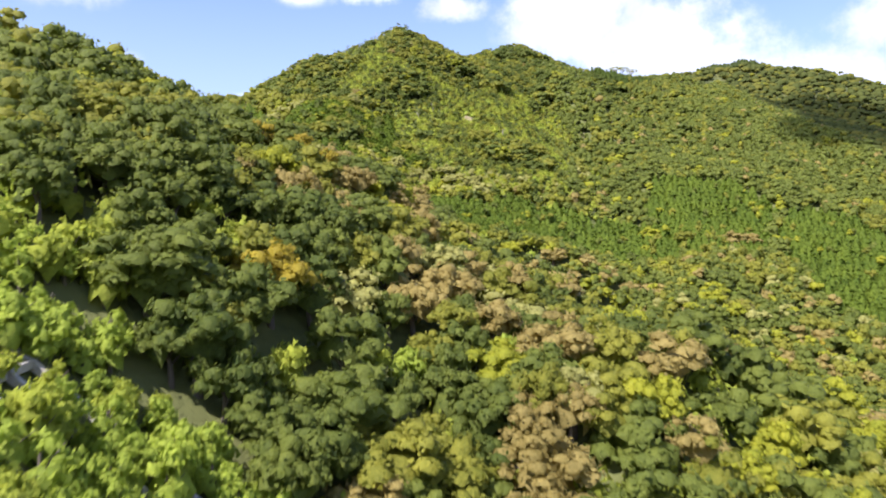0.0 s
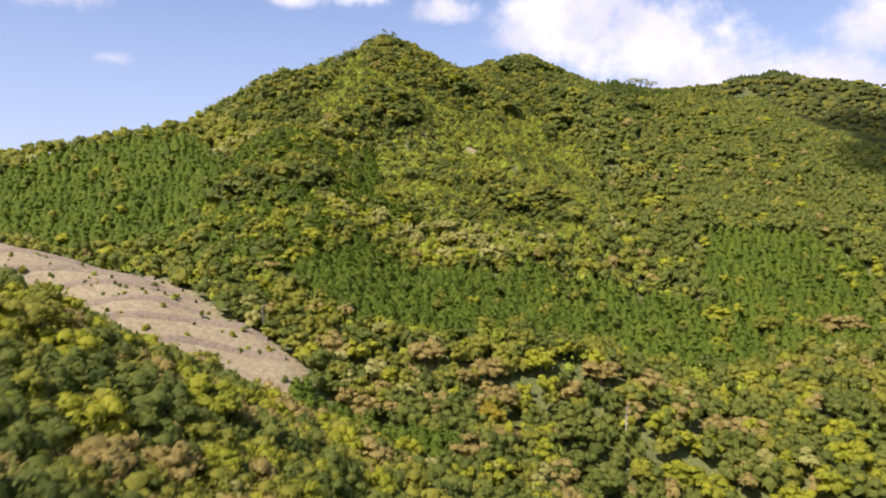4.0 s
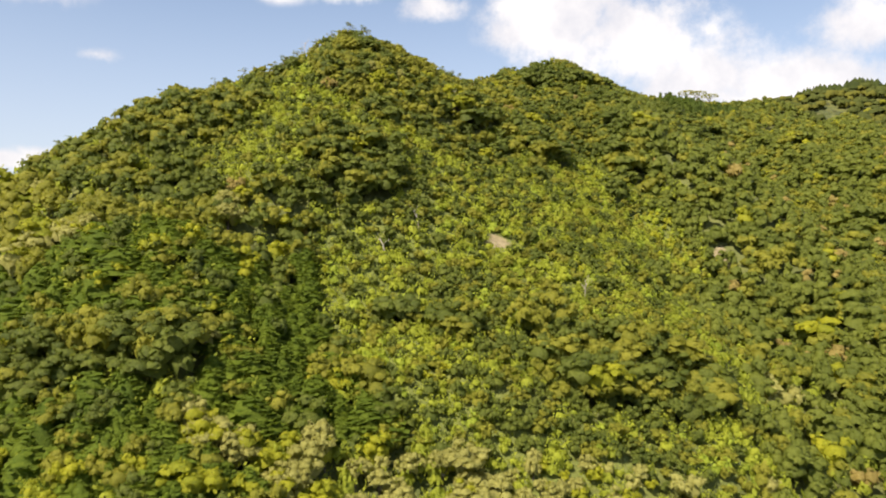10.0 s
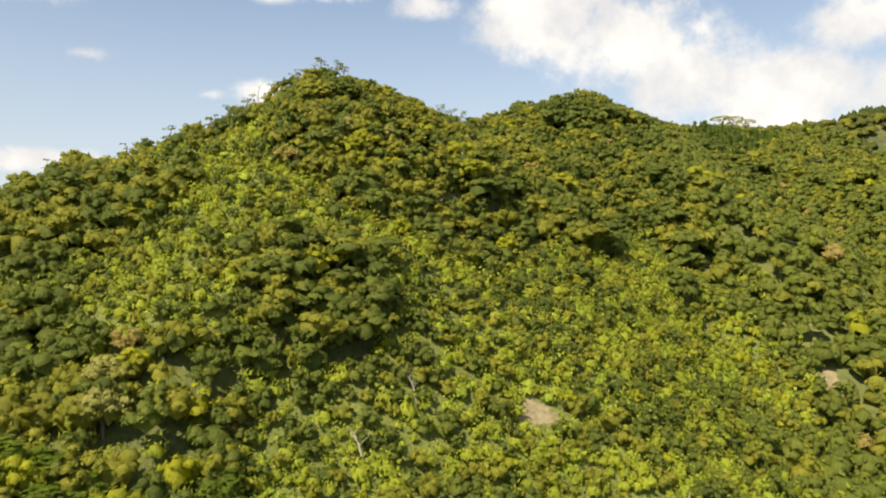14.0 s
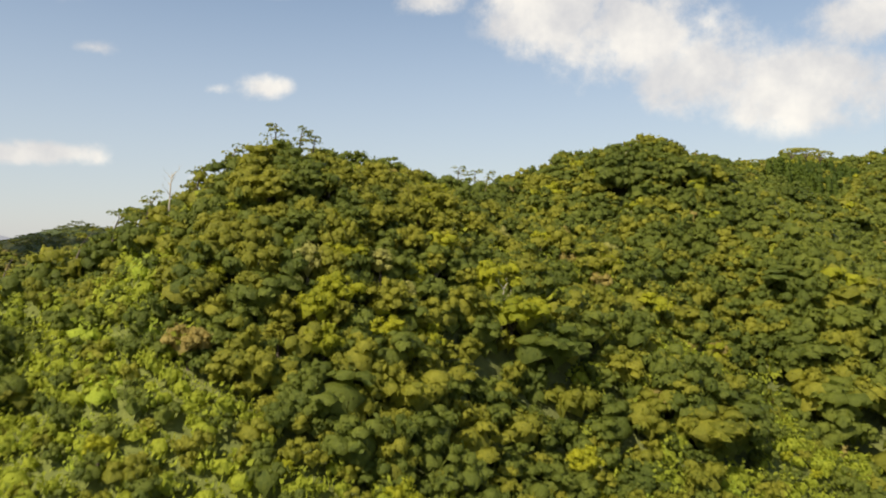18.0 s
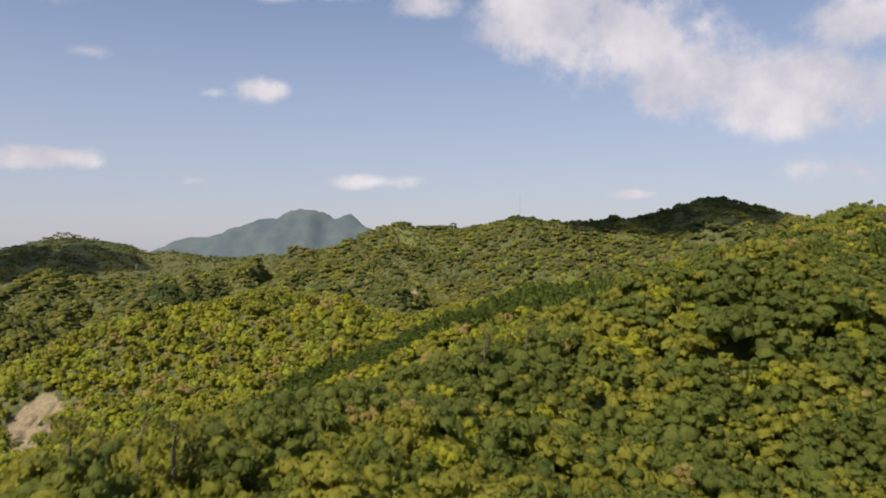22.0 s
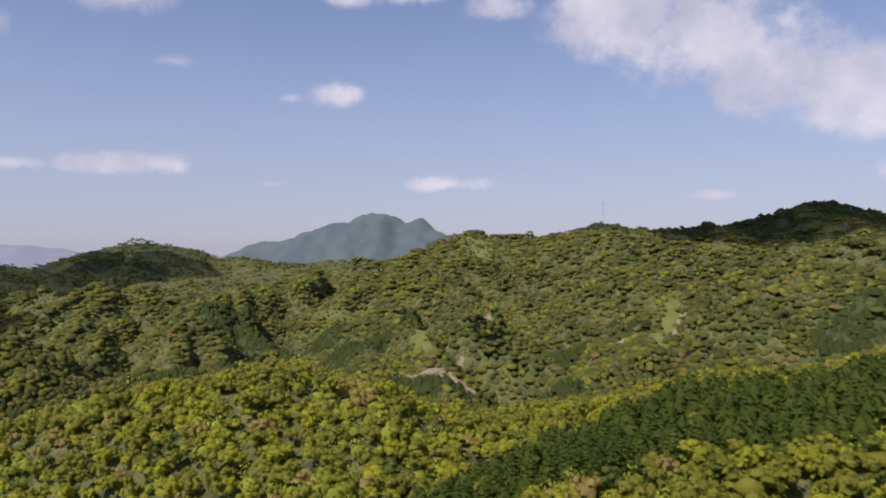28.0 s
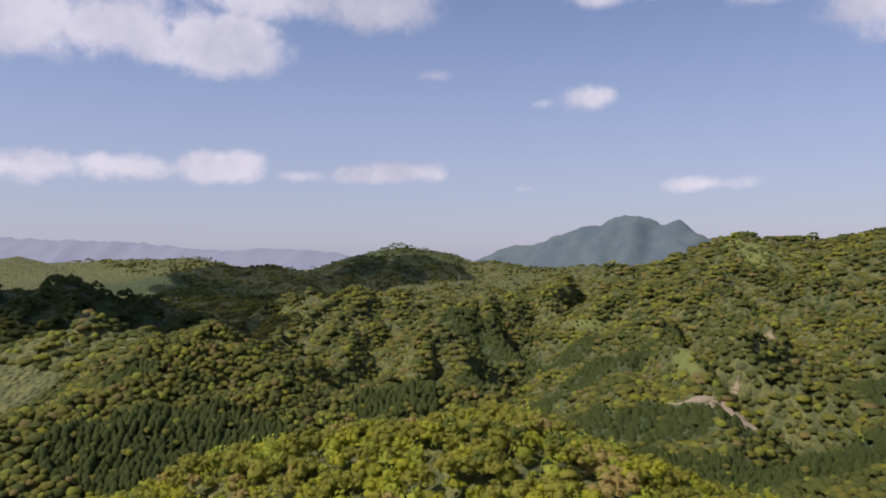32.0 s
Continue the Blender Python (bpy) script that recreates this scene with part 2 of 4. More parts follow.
# ---------------------------------------------------------------- the lie of the land
# crest lines (x, y, height of the tree tops) and the fall of the slopes beside them
RIDGES = {
    "main": ([(-420, 440, 185), (-260, 400, 203), (-181, 378, 218), (-105, 386, 232), (-69, 428, 264), (-27, 449, 285), (5, 511, 285), (50, 541, 297), (97, 599, 300), (182, 676, 306), (280, 695, 330), (368, 683, 315), (478, 640, 276), (600, 600, 230)], 0.79),
    "face": ([(-25, 455, 284), (-42, 362, 219), (-14, 314, 180), (-5, 268, 156), (0, 235, 145)], 0.65),
    "right": ([(44, 526, 284), (88, 462, 249), (100, 410, 202), (112, 331, 166), (95, 270, 149), (80, 230, 138)], 0.96),
    "east": ([(270, 700, 312), (220, 600, 285), (192, 505, 249), (185, 400, 200), (175, 300, 155), (160, 240, 128)], 0.65),
    "near": ([(-260, 90, 266), (-150, 108, 228), (-68, 112, 188), (-27, 108, 169), (-15, 92, 156), (10, 75, 145), (24, 84, 144), (44, 66, 126)], 0.64),
    "near2": ([(-110, 112, 204), (-75, 150, 186), (-62, 207, 163), (-45, 240, 149)], 0.55),
    "cut": ([(-220, 330, 196), (-140, 296, 184), (-77, 272, 168), (-50, 255, 154)], 0.47),
    "knollA": ([(0, 680, 266), (-38, 699, 278), (-76, 724, 281), (-138, 716, 267), (-240, 690, 225)], 0.63),
    "knollB": ([(-210, 1000, 237), (-274, 989, 241), (-315, 979, 254), (-361, 975, 263), (-377, 947, 257), (-364, 889, 245), (-358, 850, 240), (-366, 807, 236)], 0.45),
    "band": ([(172, 701, 315), (112, 686, 292), (40, 680, 283), (-19, 711, 267)], 0.36),
    "rightback": ([(560, 1120, 350), (450, 1150, 321), (354, 1180, 327), (204, 1110, 268), (78, 980, 235), (20, 900, 222)], 0.39),
    "road": ([(190, 1920, 357), (165, 1500, 318), (150, 1141, 249), (110, 1020, 228)], 0.35),
    "knobs": ([(-620, 1450, 235), (-330, 1300, 241), (-280, 1580, 273), (-38, 1850, 341), (80, 1890, 341), (190, 1920, 361), (430, 2000, 359), (560, 2080, 368), (685, 2120, 425), (900, 2150, 361), (1300, 2480, 382)], 0.39),
    "mid": ([(-38, 1850, 345), (-60, 1500, 305), (-30, 1250, 262), (-60, 1080, 232)], 0.40),
    "west": ([(-700, 1600, 250), (-466, 1435, 262), (-330, 1200, 236)], 0.35),
    "west_dark": ([(-1150, 1150, 250), (-906, 1221, 269), (-862, 1276, 276), (-726, 1277, 243), (-612, 1248, 219)], 0.33),
    "west_small": ([(-760, 1577, 205), (-609, 1729, 251), (-491, 1728, 236), (-420, 1660, 222)], 0.30),
    "west_far": ([(-2600, 1500, 270), (-2115, 2109, 300), (-1971, 2288, 292), (-1664, 2452, 298), (-1426, 2514, 275), (-1200, 2560, 235)], 0.25),
    "west_peak": ([(-1500, 2800, 230), (-1343, 2865, 268), (-1206, 2995, 346), (-1037, 3071, 308), (-814, 3045, 277), (-300, 3000, 262), (100, 2800, 250)], 0.30),
    "west_spur": ([(-700, 1100, 225), (-583, 1018, 243), (-548, 1059, 247), (-484, 1066, 236)], 0.40),
    "west_spur_low": ([(-430, 870, 210), (-464, 942, 227), (-465, 1001, 244), (-548, 1059, 245)], 0.45),
    "north_east": ([(1100, 2700, 330), (1363, 2808, 358), (1480, 2735, 401), (1900, 2600, 410)], 0.30),
}
# hollows and swellings of the slopes: x, y, half sizes, rise
SWELLS = [(8, 382, 26, 40, -9), (-4, 316, 22, 20, -8), (30, 474, 18, 18, 8), (26, 268, 20, 18, 7), (-143, 675, 30, 28, -9), (84, 512, 18, 18, 6), (-62, 356, 18, 12, 6), (-28, 40, 22, 20, 5),
          (125, 377, 45, 45, 13), (47, 254, 22, 22, 10), (-19, 359, 22, 22, -9), (-30, 73, 22, 22, 7.5), (9, 424, 14, 14, -8), (172, 1017, 45, 45, 9), (16, 614, 45, 45, 8)]
SWELLS += [(232, 1094, 45, 45, 7), (76, 482, 45, 45, 4), (158, 349, 14, 14, 5), (56, 394, 32, 32, -5), (-75, 350, 32, 32, 3.7), (120, 320, 14, 14, -4), (-8, 464, 14, 12, 1.5)]
CANOPY = 6.5        # height of the tree tops over the ground


def fbm(x, y, wave, octaves=4, seed=0.0):
    """Smooth random relief, about -1 to 1, from sums of turned sine waves."""
    out = np.zeros_like(x, dtype=float)
    amp, k, tot = 1.0, 2 * math.pi / wave, 0.0
    for o in range(octaves):
        for j in range(3):
            a = 1.3 + 2.1 * j + 1.7 * o + seed
            ph = 7.1 * j + 3.3 * o + 5.0 * seed
            out += amp * np.sin(k * (x * math.cos(a) + y * math.sin(a)) + ph + 1.5 * np.sin(k * 0.6 * (x * math.sin(a) - y * math.cos(a)) + 2 * ph)) / 3
        tot += amp * 0.6
        amp, k = amp * 0.52, k * 1.93
    return out / tot


def crest(x, y, nodes, slope, width=8.0):
    best = np.full(x.shape, -1e9)
    for (x0, y0, z0), (x1, y1, z1) in zip(nodes, nodes[1:]):
        dx, dy = x1 - x0, y1 - y0
        t = np.clip(((x - x0) * dx + (y - y0) * dy) / (dx * dx + dy * dy), 0, 1)
        d = np.hypot(x - x0 - t * dx, y - y0 - t * dy)
        best = np.maximum(best, z0 + (z1 - z0) * t - slope * (np.sqrt(d * d + width * width) - width))
    return best


def valley(x, y):
    s = np.clip((y - 380) / 250, 0, 1)
    s = s * s * (3 - 2 * s)
    return (104 + 0.05 * np.clip(y, 0, 600)) * (1 - s) + s * 198 - 0.03 * np.clip(x, -300, 300) * (1 - s)


def ground_z(x, y):
    x, y = np.asarray(x, float), np.asarray(y, float)
    hs = [valley(x, y)] + [crest(x, y, nodes, slope) for nodes, slope in RIDGES.values()]
    m = np.maximum.reduce(hs)
    top = m + 4.0 * np.log(sum(np.exp((h - m) / 4.0) for h in hs)) - 1.0
    for cx, cy, rx, ry, rise in SWELLS:
        top = top + rise * np.exp(-((x - cx) / rx) ** 2 - ((y - cy) / ry) ** 2)
    away = np.clip((np.hypot(x, y - 300) - 420) / 500, 0, 1)
    top = top + 3.0 * np.clip(1.6 * scrub_at(x, y) - 0.3, 0, 1)
    top = top + 3.2 * np.clip((y - 960) / 60, 0, 1)
    top = top + 5.5 * np.maximum.reduce([box_mask(x, y, *b) for b in BARE[:3]])
    span = np.clip((y - 960) / 140, 0, 1) * np.clip((1850 - y) / 350, 0, 1)
    top = top + span * (13 - 42 * np.abs(fbm(x + 0.35 * y + 25 * fbm(x, y, 210.0, 2, 8.0), 0.30 * y, 190.0, 3, 5.3)))
    return top - CANOPY + fbm(x, y, 46.0, 3) * (1.4 + 3.5 * away) + (fbm(x, y, 230.0, 3, 2.0) * 5 - 16 * np.abs(fbm(x, y, 420.0, 2, 3.7)) + 5) * away - 7 * np.abs(fbm(x, y, 130.0, 2, 1.1)) * away


def box_mask(x, y, cx, cy, rx, ry, turn=0.0, soft=0.25):
    """1 inside an oval on the plan, 0 outside."""
    c, s = math.cos(radians(turn)), math.sin(radians(turn))
    u, v = ((x - cx) * c + (y - cy) * s) / rx, (-(x - cx) * s + (y - cy) * c) / ry
    return np.clip((1 + soft - np.sqrt(u * u + v * v)) / (2 * soft), 0, 1)


# felled field, landslips and tracks with no trees on them: x, y, half sizes, turn
BARE = [(-111, 262, 61, 39, -17), (-55, 250, 27, 14, -15), (-86, 245, 40, 25, 0), (80, 424, 3.4, 2.6, 30), (13, 385, 3.4, 1.8, 25), (99, 395, 3, 2.2, 0), (74, 342, 4, 1.8, 20), (-146, 679, 9, 12, 20),
        (-45, 1060, 24, 4, -8), (0, 1277, 5, 16, 5), (-14, 1197, 12, 6, 0), (-33, 1135, 8, 5, 0), (170, 1313, 4, 12, 0), (248, 1344, 14, 4, 0)]
MEADOW = [(140, 1140, 135, 9, 74), (-15, 1620, 120, 40, 80), (-185, 1368, 34, 9, 10), (-62, 1105, 22, 7, -60), (-82, 1215, 18, 7, 20), (-40, 1192, 12, 6, 0), (-14, 1760, 60, 30, 0), (60, 1290, 20, 8, 40)]


def bareness(x, y):
    return np.maximum.reduce([box_mask(x, y, *b) for b in BARE])


def meadow_at(x, y):
    return np.maximum.reduce([box_mask(x, y, *b) for b in MEADOW])


# evergreen groves and cedar plantations on the plan: centre, half sizes, turn
GROVES = [(-9, 432, 25, 23, 40), (-20, 389, 11, 8, 0), (34, 350, 18, 8, 10), (-62, 406, 17, 8, 20), (-62, 331, 13, 5, 0), (-44, 331, 7, 4, 0), (19, 357, 5, 3.5, 0), (3, 356, 3.2, 2.2, 0), (-8, 357, 2.6, 2, 0),
          (33, 439, 6, 5, 0), (12, 444, 9, 5, 20), (54, 436, 3.5, 3, 0), (64, 458, 5, 3, 30), (82, 443, 4, 3, 0)]
# belts of old trees along the shoulder of the right-hand ridge
BELTS = [(70, 480, 22, 8, 60), (60, 528, 28, 8, 35), (104, 552, 36, 7, 45), (138, 592, 24, 6, 20), (172, 602, 26, 7, -30), (179, 560, 30, 6, -80), (117, 543, 9, 5, 0), (155, 572, 8, 5, 0), (100, 396, 12, 5, 30), (140, 420, 14, 5, 50), (150, 480, 18, 6, 60)]
# some far ovals darken the cloud-shaded western and northern hills by leaf colour
CEDARS_AND_SHADE = [(48, 296, 92, 22, 8), (-27, 345, 4.5, 22, 0), (-120, 345, 45, 30, -10), (158, 275, 26, 62, -8), (120, 335, 30, 26, 30),
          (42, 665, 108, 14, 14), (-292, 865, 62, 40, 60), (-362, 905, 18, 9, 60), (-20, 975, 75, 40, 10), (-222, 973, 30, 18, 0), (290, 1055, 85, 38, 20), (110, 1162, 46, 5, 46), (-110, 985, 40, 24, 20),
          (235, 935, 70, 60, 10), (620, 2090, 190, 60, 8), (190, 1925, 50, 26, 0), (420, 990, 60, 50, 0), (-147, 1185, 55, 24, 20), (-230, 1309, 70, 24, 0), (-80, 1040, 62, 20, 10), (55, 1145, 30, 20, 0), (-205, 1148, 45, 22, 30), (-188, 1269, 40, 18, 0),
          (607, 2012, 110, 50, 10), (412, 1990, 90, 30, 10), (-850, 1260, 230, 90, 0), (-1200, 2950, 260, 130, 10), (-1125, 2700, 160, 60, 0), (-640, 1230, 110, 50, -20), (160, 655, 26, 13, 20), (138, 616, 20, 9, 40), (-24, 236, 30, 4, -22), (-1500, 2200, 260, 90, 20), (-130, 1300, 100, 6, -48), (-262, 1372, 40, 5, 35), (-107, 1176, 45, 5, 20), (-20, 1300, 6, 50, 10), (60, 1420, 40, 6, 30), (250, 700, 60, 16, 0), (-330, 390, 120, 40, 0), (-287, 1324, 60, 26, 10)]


def cedar_or_shade_at(x, y):
    return np.maximum.reduce([box_mask(x, y, *c) for c in CEDARS_AND_SHADE]) + 0.16 * fbm(x, y, 25.0, 2, 6.0)


def scrub_at(x, y):
    """Young growth on the open face of the hill."""
    s = np.maximum.reduce([box_mask(x, y, 18, 375, 44, 52, 10, 0.15), box_mask(x, y, -40, 405, 24, 26, 30, 0.15), box_mask(x, y, 50, 432, 20, 34, 30, 0.2)])
    g = np.maximum.reduce([box_mask(x, y, *c) for c in GROVES])
    return np.minimum(s, 1 - g) + 0.15 * fbm(x, y, 22.0, 2, 9.0)


def wooded(x, y):
    """1 where the far woods are only a roof of crowns."""
    inner = np.clip((330 - np.abs(x)) / 40, 0, 1) * np.clip((640 - y) / 40, 0, 1) * np.clip((y + 30) / 30, 0, 1)
    return np.clip(1 - inner - meadow_at(x, y), 0, 1)


def mesh_from(name, co, faces, smooth=False):
    """A mesh from an array of corners and an array of faces with equal corner counts."""
    me = bpy.data.meshes.new(name)
    k = faces.shape[1]
    me.vertices.add(len(co))
    me.vertices.foreach_set("co", np.ascontiguousarray(co, np.float32).ravel())
    me.loops.add(faces.size)
    me.loops.foreach_set("vertex_index", np.ascontiguousarray(faces, np.int32).ravel())
    me.polygons.add(len(faces))
    me.polygons.foreach_set("loop_start", np.arange(0, faces.size, k, dtype=np.int32))
    if smooth:
        me.polygons.foreach_set("use_smooth", np.ones(len(faces), bool))
    me.update(calc_edges=True)
    return me


def spread(lo, hi, fine_lo, fine_hi, step, growth):
    """Grid lines: even steps in the middle, growing outwards."""
    mid = list(np.arange(fine_lo, fine_hi + 0.1, step))
    a, s = [mid[0]], step
    while a[-1] > lo:
        s *= growth
        a.append(a[-1] - s)
    b, s = [mid[-1]], step
    while b[-1] < hi:
        s *= growth
        b.append(b[-1] + s)
    return np.array(a[:0:-1] + mid + b[1:])


gx, gy = spread(-3900, 3900, -240, 240, 4.0, 1.045), spread(-900, 4900, -30, 760, 4.0, 1.025)
GX, GY = np.meshgrid(gx, gy)
GZ = ground_z(GX, GY)
idx = np.arange(GX.size).reshape(GX.shape)
quads = np.stack([idx[:-1, :-1], idx[:-1, 1:], idx[1:, 1:], idx[1:, :-1]], -1).reshape(-1, 4)
land = mesh_from("ground", np.stack([GX, GY, GZ], -1).reshape(-1, 3), quads, True)
for key, values in (("bare", bareness(GX, GY)), ("grass", np.maximum(meadow_at(GX, GY), np.clip(2 * scrub_at(GX, GY) - 0.5, 0, 1))), ("woods", wooded(GX, GY)), ("conifers", np.clip(1.5 * cedar_or_shade_at(GX, GY) - 0.25, 0, 1))):
    land.attributes.new(key, "FLOAT", "POINT").data.foreach_set("value", values.astype(np.float32).ravel())
land.materials.append(soil)
tagged(new("ground", land), "wooded hills with undergrowth, straw-coloured clearings and landslips", "ground", kind="structure")


# ---------------------------------------------------------------- trees: unit shapes
rng = np.random.default_rng(7)
PHI = (1 + 5 ** 0.5) / 2
ICO_V = np.array([(-1, PHI, 0), (1, PHI, 0), (-1, -PHI, 0), (1, -PHI, 0), (0, -1, PHI), (0, 1, PHI), (0, -1, -PHI), (0, 1, -PHI),
                  (PHI, 0, -1), (PHI, 0, 1), (-PHI, 0, -1), (-PHI, 0, 1)], float) / math.hypot(1, PHI)
ICO_F = np.array([(0, 11, 5), (0, 5, 1), (0, 1, 7), (0, 7, 10), (0, 10, 11), (1, 5, 9), (5, 11, 4), (11, 10, 2), (10, 7, 6), (7, 1, 8),
                  (3, 9, 4), (3, 4, 2), (3, 2, 6), (3, 6, 8), (3, 8, 9), (4, 9, 5), (2, 4, 11), (6, 2, 10), (8, 6, 7), (9, 8, 1)])


def gather(pieces):
    co, tri, base = [], [], 0
    for v, f in pieces:
        co.append(v)
        tri.append(f + base)
        base += len(v)
    return np.concatenate(co), np.concatenate(tri)


def lump(centre, radius, flat):
    v = ICO_V * rng.uniform(0.72, 1.12, (12, 1)) * radius
    f = ICO_F[ICO_V[ICO_F].mean(1)[:, 2] > -0.45]      # open underneath, where nothing shows
    v[:, 2] *= flat
    return v + centre, f


def cards(points, normals, size):
    """Folded sprigs of leaves: two triangles each, facing roughly along the normals."""
    k = len(points)
    nrm = normals + rng.normal(0, 0.62, (k, 3))
    nrm /= np.linalg.norm(nrm, axis=1, keepdims=True)
    ref = rng.normal(0, 1, (k, 3))
    u = np.cross(nrm, ref)
    u /= np.linalg.norm(u, axis=1, keepdims=True)
    v = np.cross(nrm, u)
    s = size * rng.uniform(0.6, 1.3, (k, 1))
    droop = nrm * s * 0.35
    a, b = points - u * s, points + u * s * rng.uniform(0.7, 1.1, (k, 1))
    c, d = points + v * s * 0.62 - droop, points - v * s * 0.62 - droop * 0.6
    co = np.stack([a, c, b, d], 1).reshape(-1, 3)
    i = np.arange(k)[:, None] * 4
    tri = np.concatenate([i + np.array([0, 1, 2]), i + np.array([0, 2, 3])], 1).reshape(-1, 3)
    return co, tri


def sphere_ways(k, low=-0.25):
    z = rng.uniform(low, 1, k)
    a = rng.uniform(0, 2 * math.pi, k)
    r = np.sqrt(1 - z * z)
    return np.stack([r * np.cos(a), r * np.sin(a), z], 1)


def ball(levels):
    """A unit sphere of triangles."""
    v, f = ICO_V, ICO_F
    for _ in range(levels):
        e = np.sort(np.concatenate([f[:, [0, 1]], f[:, [1, 2]], f[:, [2, 0]]]), 1)
        u, inv = np.unique(e, axis=0, return_inverse=True)
        inv = inv.reshape(3, -1) + len(v)
        m = v[u].mean(1)
        v = np.concatenate([v, m / np.linalg.norm(m, axis=1, keepdims=True)])
        a, b, c = f.T
        ab, bc, ca = inv
        f = np.concatenate([np.stack(q, 1) for q in ((a, ab, ca), (b, bc, ab), (c, ca, bc), (ab, bc, ca))])
    return v, f


def broad_crown(clumps, sprigs, size, flat=0.7, spreading=0.62, bottom=0.30, least=0.30, most=0.48, core=0.86):
    """A crown about 1 in radius, from height 0.2 to 1.6, of leafy clumps on a dome."""
    parts = []
    ways = sphere_ways(clumps, -0.05)
    for wy in ways:
        r = rng.uniform(least, most)
        c = np.array([wy[0] * spreading, wy[1] * spreading, bottom + 0.30 + wy[2] * 0.62]) * rng.uniform(0.85, 1.1)
        parts.append(lump(c, r * core, flat))
        if sprigs:
            d = sphere_ways(max(2, sprigs // clumps), -0.35)
            p = d * r * rng.uniform(0.86, 1.12, (len(d), 1))
            p[:, 2] *= flat
            parts.append(cards(c + p, d + np.array([0, 0, 0.35]), size))
    parts.append(lump(np.array([0, 0, bottom + 0.25]), 0.62, 0.8))
    return gather(parts)


def cedar_crown(rings, around, sprigs, size):
    """A narrow cone of drooping sprays, 1 in radius and 4.6 high."""
    v, f = [], []
    for i in range(rings):
        t = i / rings
        for j in range(around):
            a = 2 * math.pi * (j + 0.5 * (i % 2)) / around
            r = (0.95 * (1 - t) ** 0.62) * rng.uniform(0.66, 1.05)
            v.append((r * math.cos(a), r * math.sin(a), 0.35 + t * 4.2 + rng.uniform(-0.1, 0.1)))
    v.append((0, 0, 4.6))
    for i in range(rings - 1):
        for j in range(around):
            a, b = i * around + j, i * around + (j + 1) % around
            f += [(a, b, a + around), (b, b + around, a + around)]
    for j in range(around):
        f.append(((rings - 1) * around + j, (rings - 1) * around + (j + 1) % around, len(v) - 1))
    parts = [(np.array(v), np.array(f))]
    if sprigs:
        t = rng.uniform(0, 1, sprigs) ** 1.25
        a = rng.uniform(0, 2 * math.pi, sprigs)
        r = 0.98 * (1 - t) ** 0.62 + 0.05
        p = np.stack([r * np.cos(a), r * np.sin(a), 0.3 + t * 4.25], 1)
        parts.append(cards(p, np.stack([np.cos(a), np.sin(a), np.full(sprigs, 0.55)], 1), size))
    return gather(parts)


def taper(points, radii, sides=6):
    """A bent tapering limb."""
    v, f = [], []
    for (x, y, z), r in zip(points, radii):
        for j in range(sides):
            a = 2 * math.pi * j / sides
            v.append((x + r * math.cos(a), y + r * math.sin(a), z))
    for i in range(len(points) - 1):
        for j in range(sides):
            a, b = i * sides + j, i * sides + (j + 1) % sides
            f += [(a, b, a + sides), (b, b + sides, a + sides)]
    return np.array(v), np.array(f)


def trunk_shape(limbs=5, height=1.0, radius=0.075):
    bend = rng.uniform(-0.08, 0.08, 2)
    parts = [taper([(0, 0, -0.25), (0.02, 0, 0.1), (bend[0], bend[1], 0.55 * height), (bend[0] * 1.6, bend[1] * 1.4, height)],
                   [radius * 1.5, radius, radius * 0.75, radius * 0.35])]
    for j in range(limbs):
        a, z = 2 * math.pi * (j + rng.uniform(0, 0.6)) / limbs, rng.uniform(0.35, 0.7) * height
        L = rng.uniform(0.4, 0.62)
        parts.append(taper([(bend[0] * z, bend[1] * z, z), (0.5 * L * math.cos(a), 0.5 * L * math.sin(a), z + 0.22), (L * math.cos(a), L * math.sin(a), z + 0.40)],
                           [radius * 0.5, radius * 0.35, radius * 0.12], 5))
    return gather(parts)


def bush_crown(sprigs, size):
    """A low rounded bush, about 1 in radius and 1.1 high."""
    d = sphere_ways(sprigs, -0.1)
    lobes = sphere_ways(4, 0.0)
    reach = (0.72 + 0.42 * np.exp(-5 * (1 - (d @ lobes.T).max(1))))[:, None]
    core = lump(np.array([rng.uniform(-0.1, 0.1), rng.uniform(-0.1, 0.1), 0.30]), 0.66, 0.72)
    return gather([core, cards(d * np.array([1.0, 1.0, 0.85]) * reach * rng.uniform(0.78, 1.2, (sprigs, 1)) + np.array([0, 0, 0.32]), d + np.array([0, 0, 0.4]), size)])


HERO = {
    "broad": [broad_crown(34, 442, 0.062, 0.80, 0.72, 0.26, 0.19, 0.30) for _ in range(6)] + [broad_crown(28, 392, 0.066, 0.62, 0.74, 0.30, 0.20, 0.32) for _ in range(3)],
    "low": [broad_crown(11, 176, 0.13, 0.75, 0.58, 0.0, 0.26, 0.42) for _ in range(5)],
    "cedar": [cedar_crown(8, 8, 170, 0.24) for _ in range(5)],
}
MID = {
    "broad": [broad_crown(8, 72, 0.105, 0.80, 0.66, 0.28, 0.26, 0.40, 0.88) for _ in range(7)] + [broad_crown(8, 72, 0.105, 0.60, 0.72, 0.30, 0.26, 0.40, 0.88) for _ in range(3)],
    "low": [bush_crown(34, 0.17) for _ in range(10)],
    "cedar": [cedar_crown(4, 6, 62, 0.24) for _ in range(5)],
}
GRAND = {"broad": [broad_crown(16, 128, 0.085, 0.80, 0.70, 0.26, 0.22, 0.34) for _ in range(8)], "low": MID["low"], "cedar": MID["cedar"]}
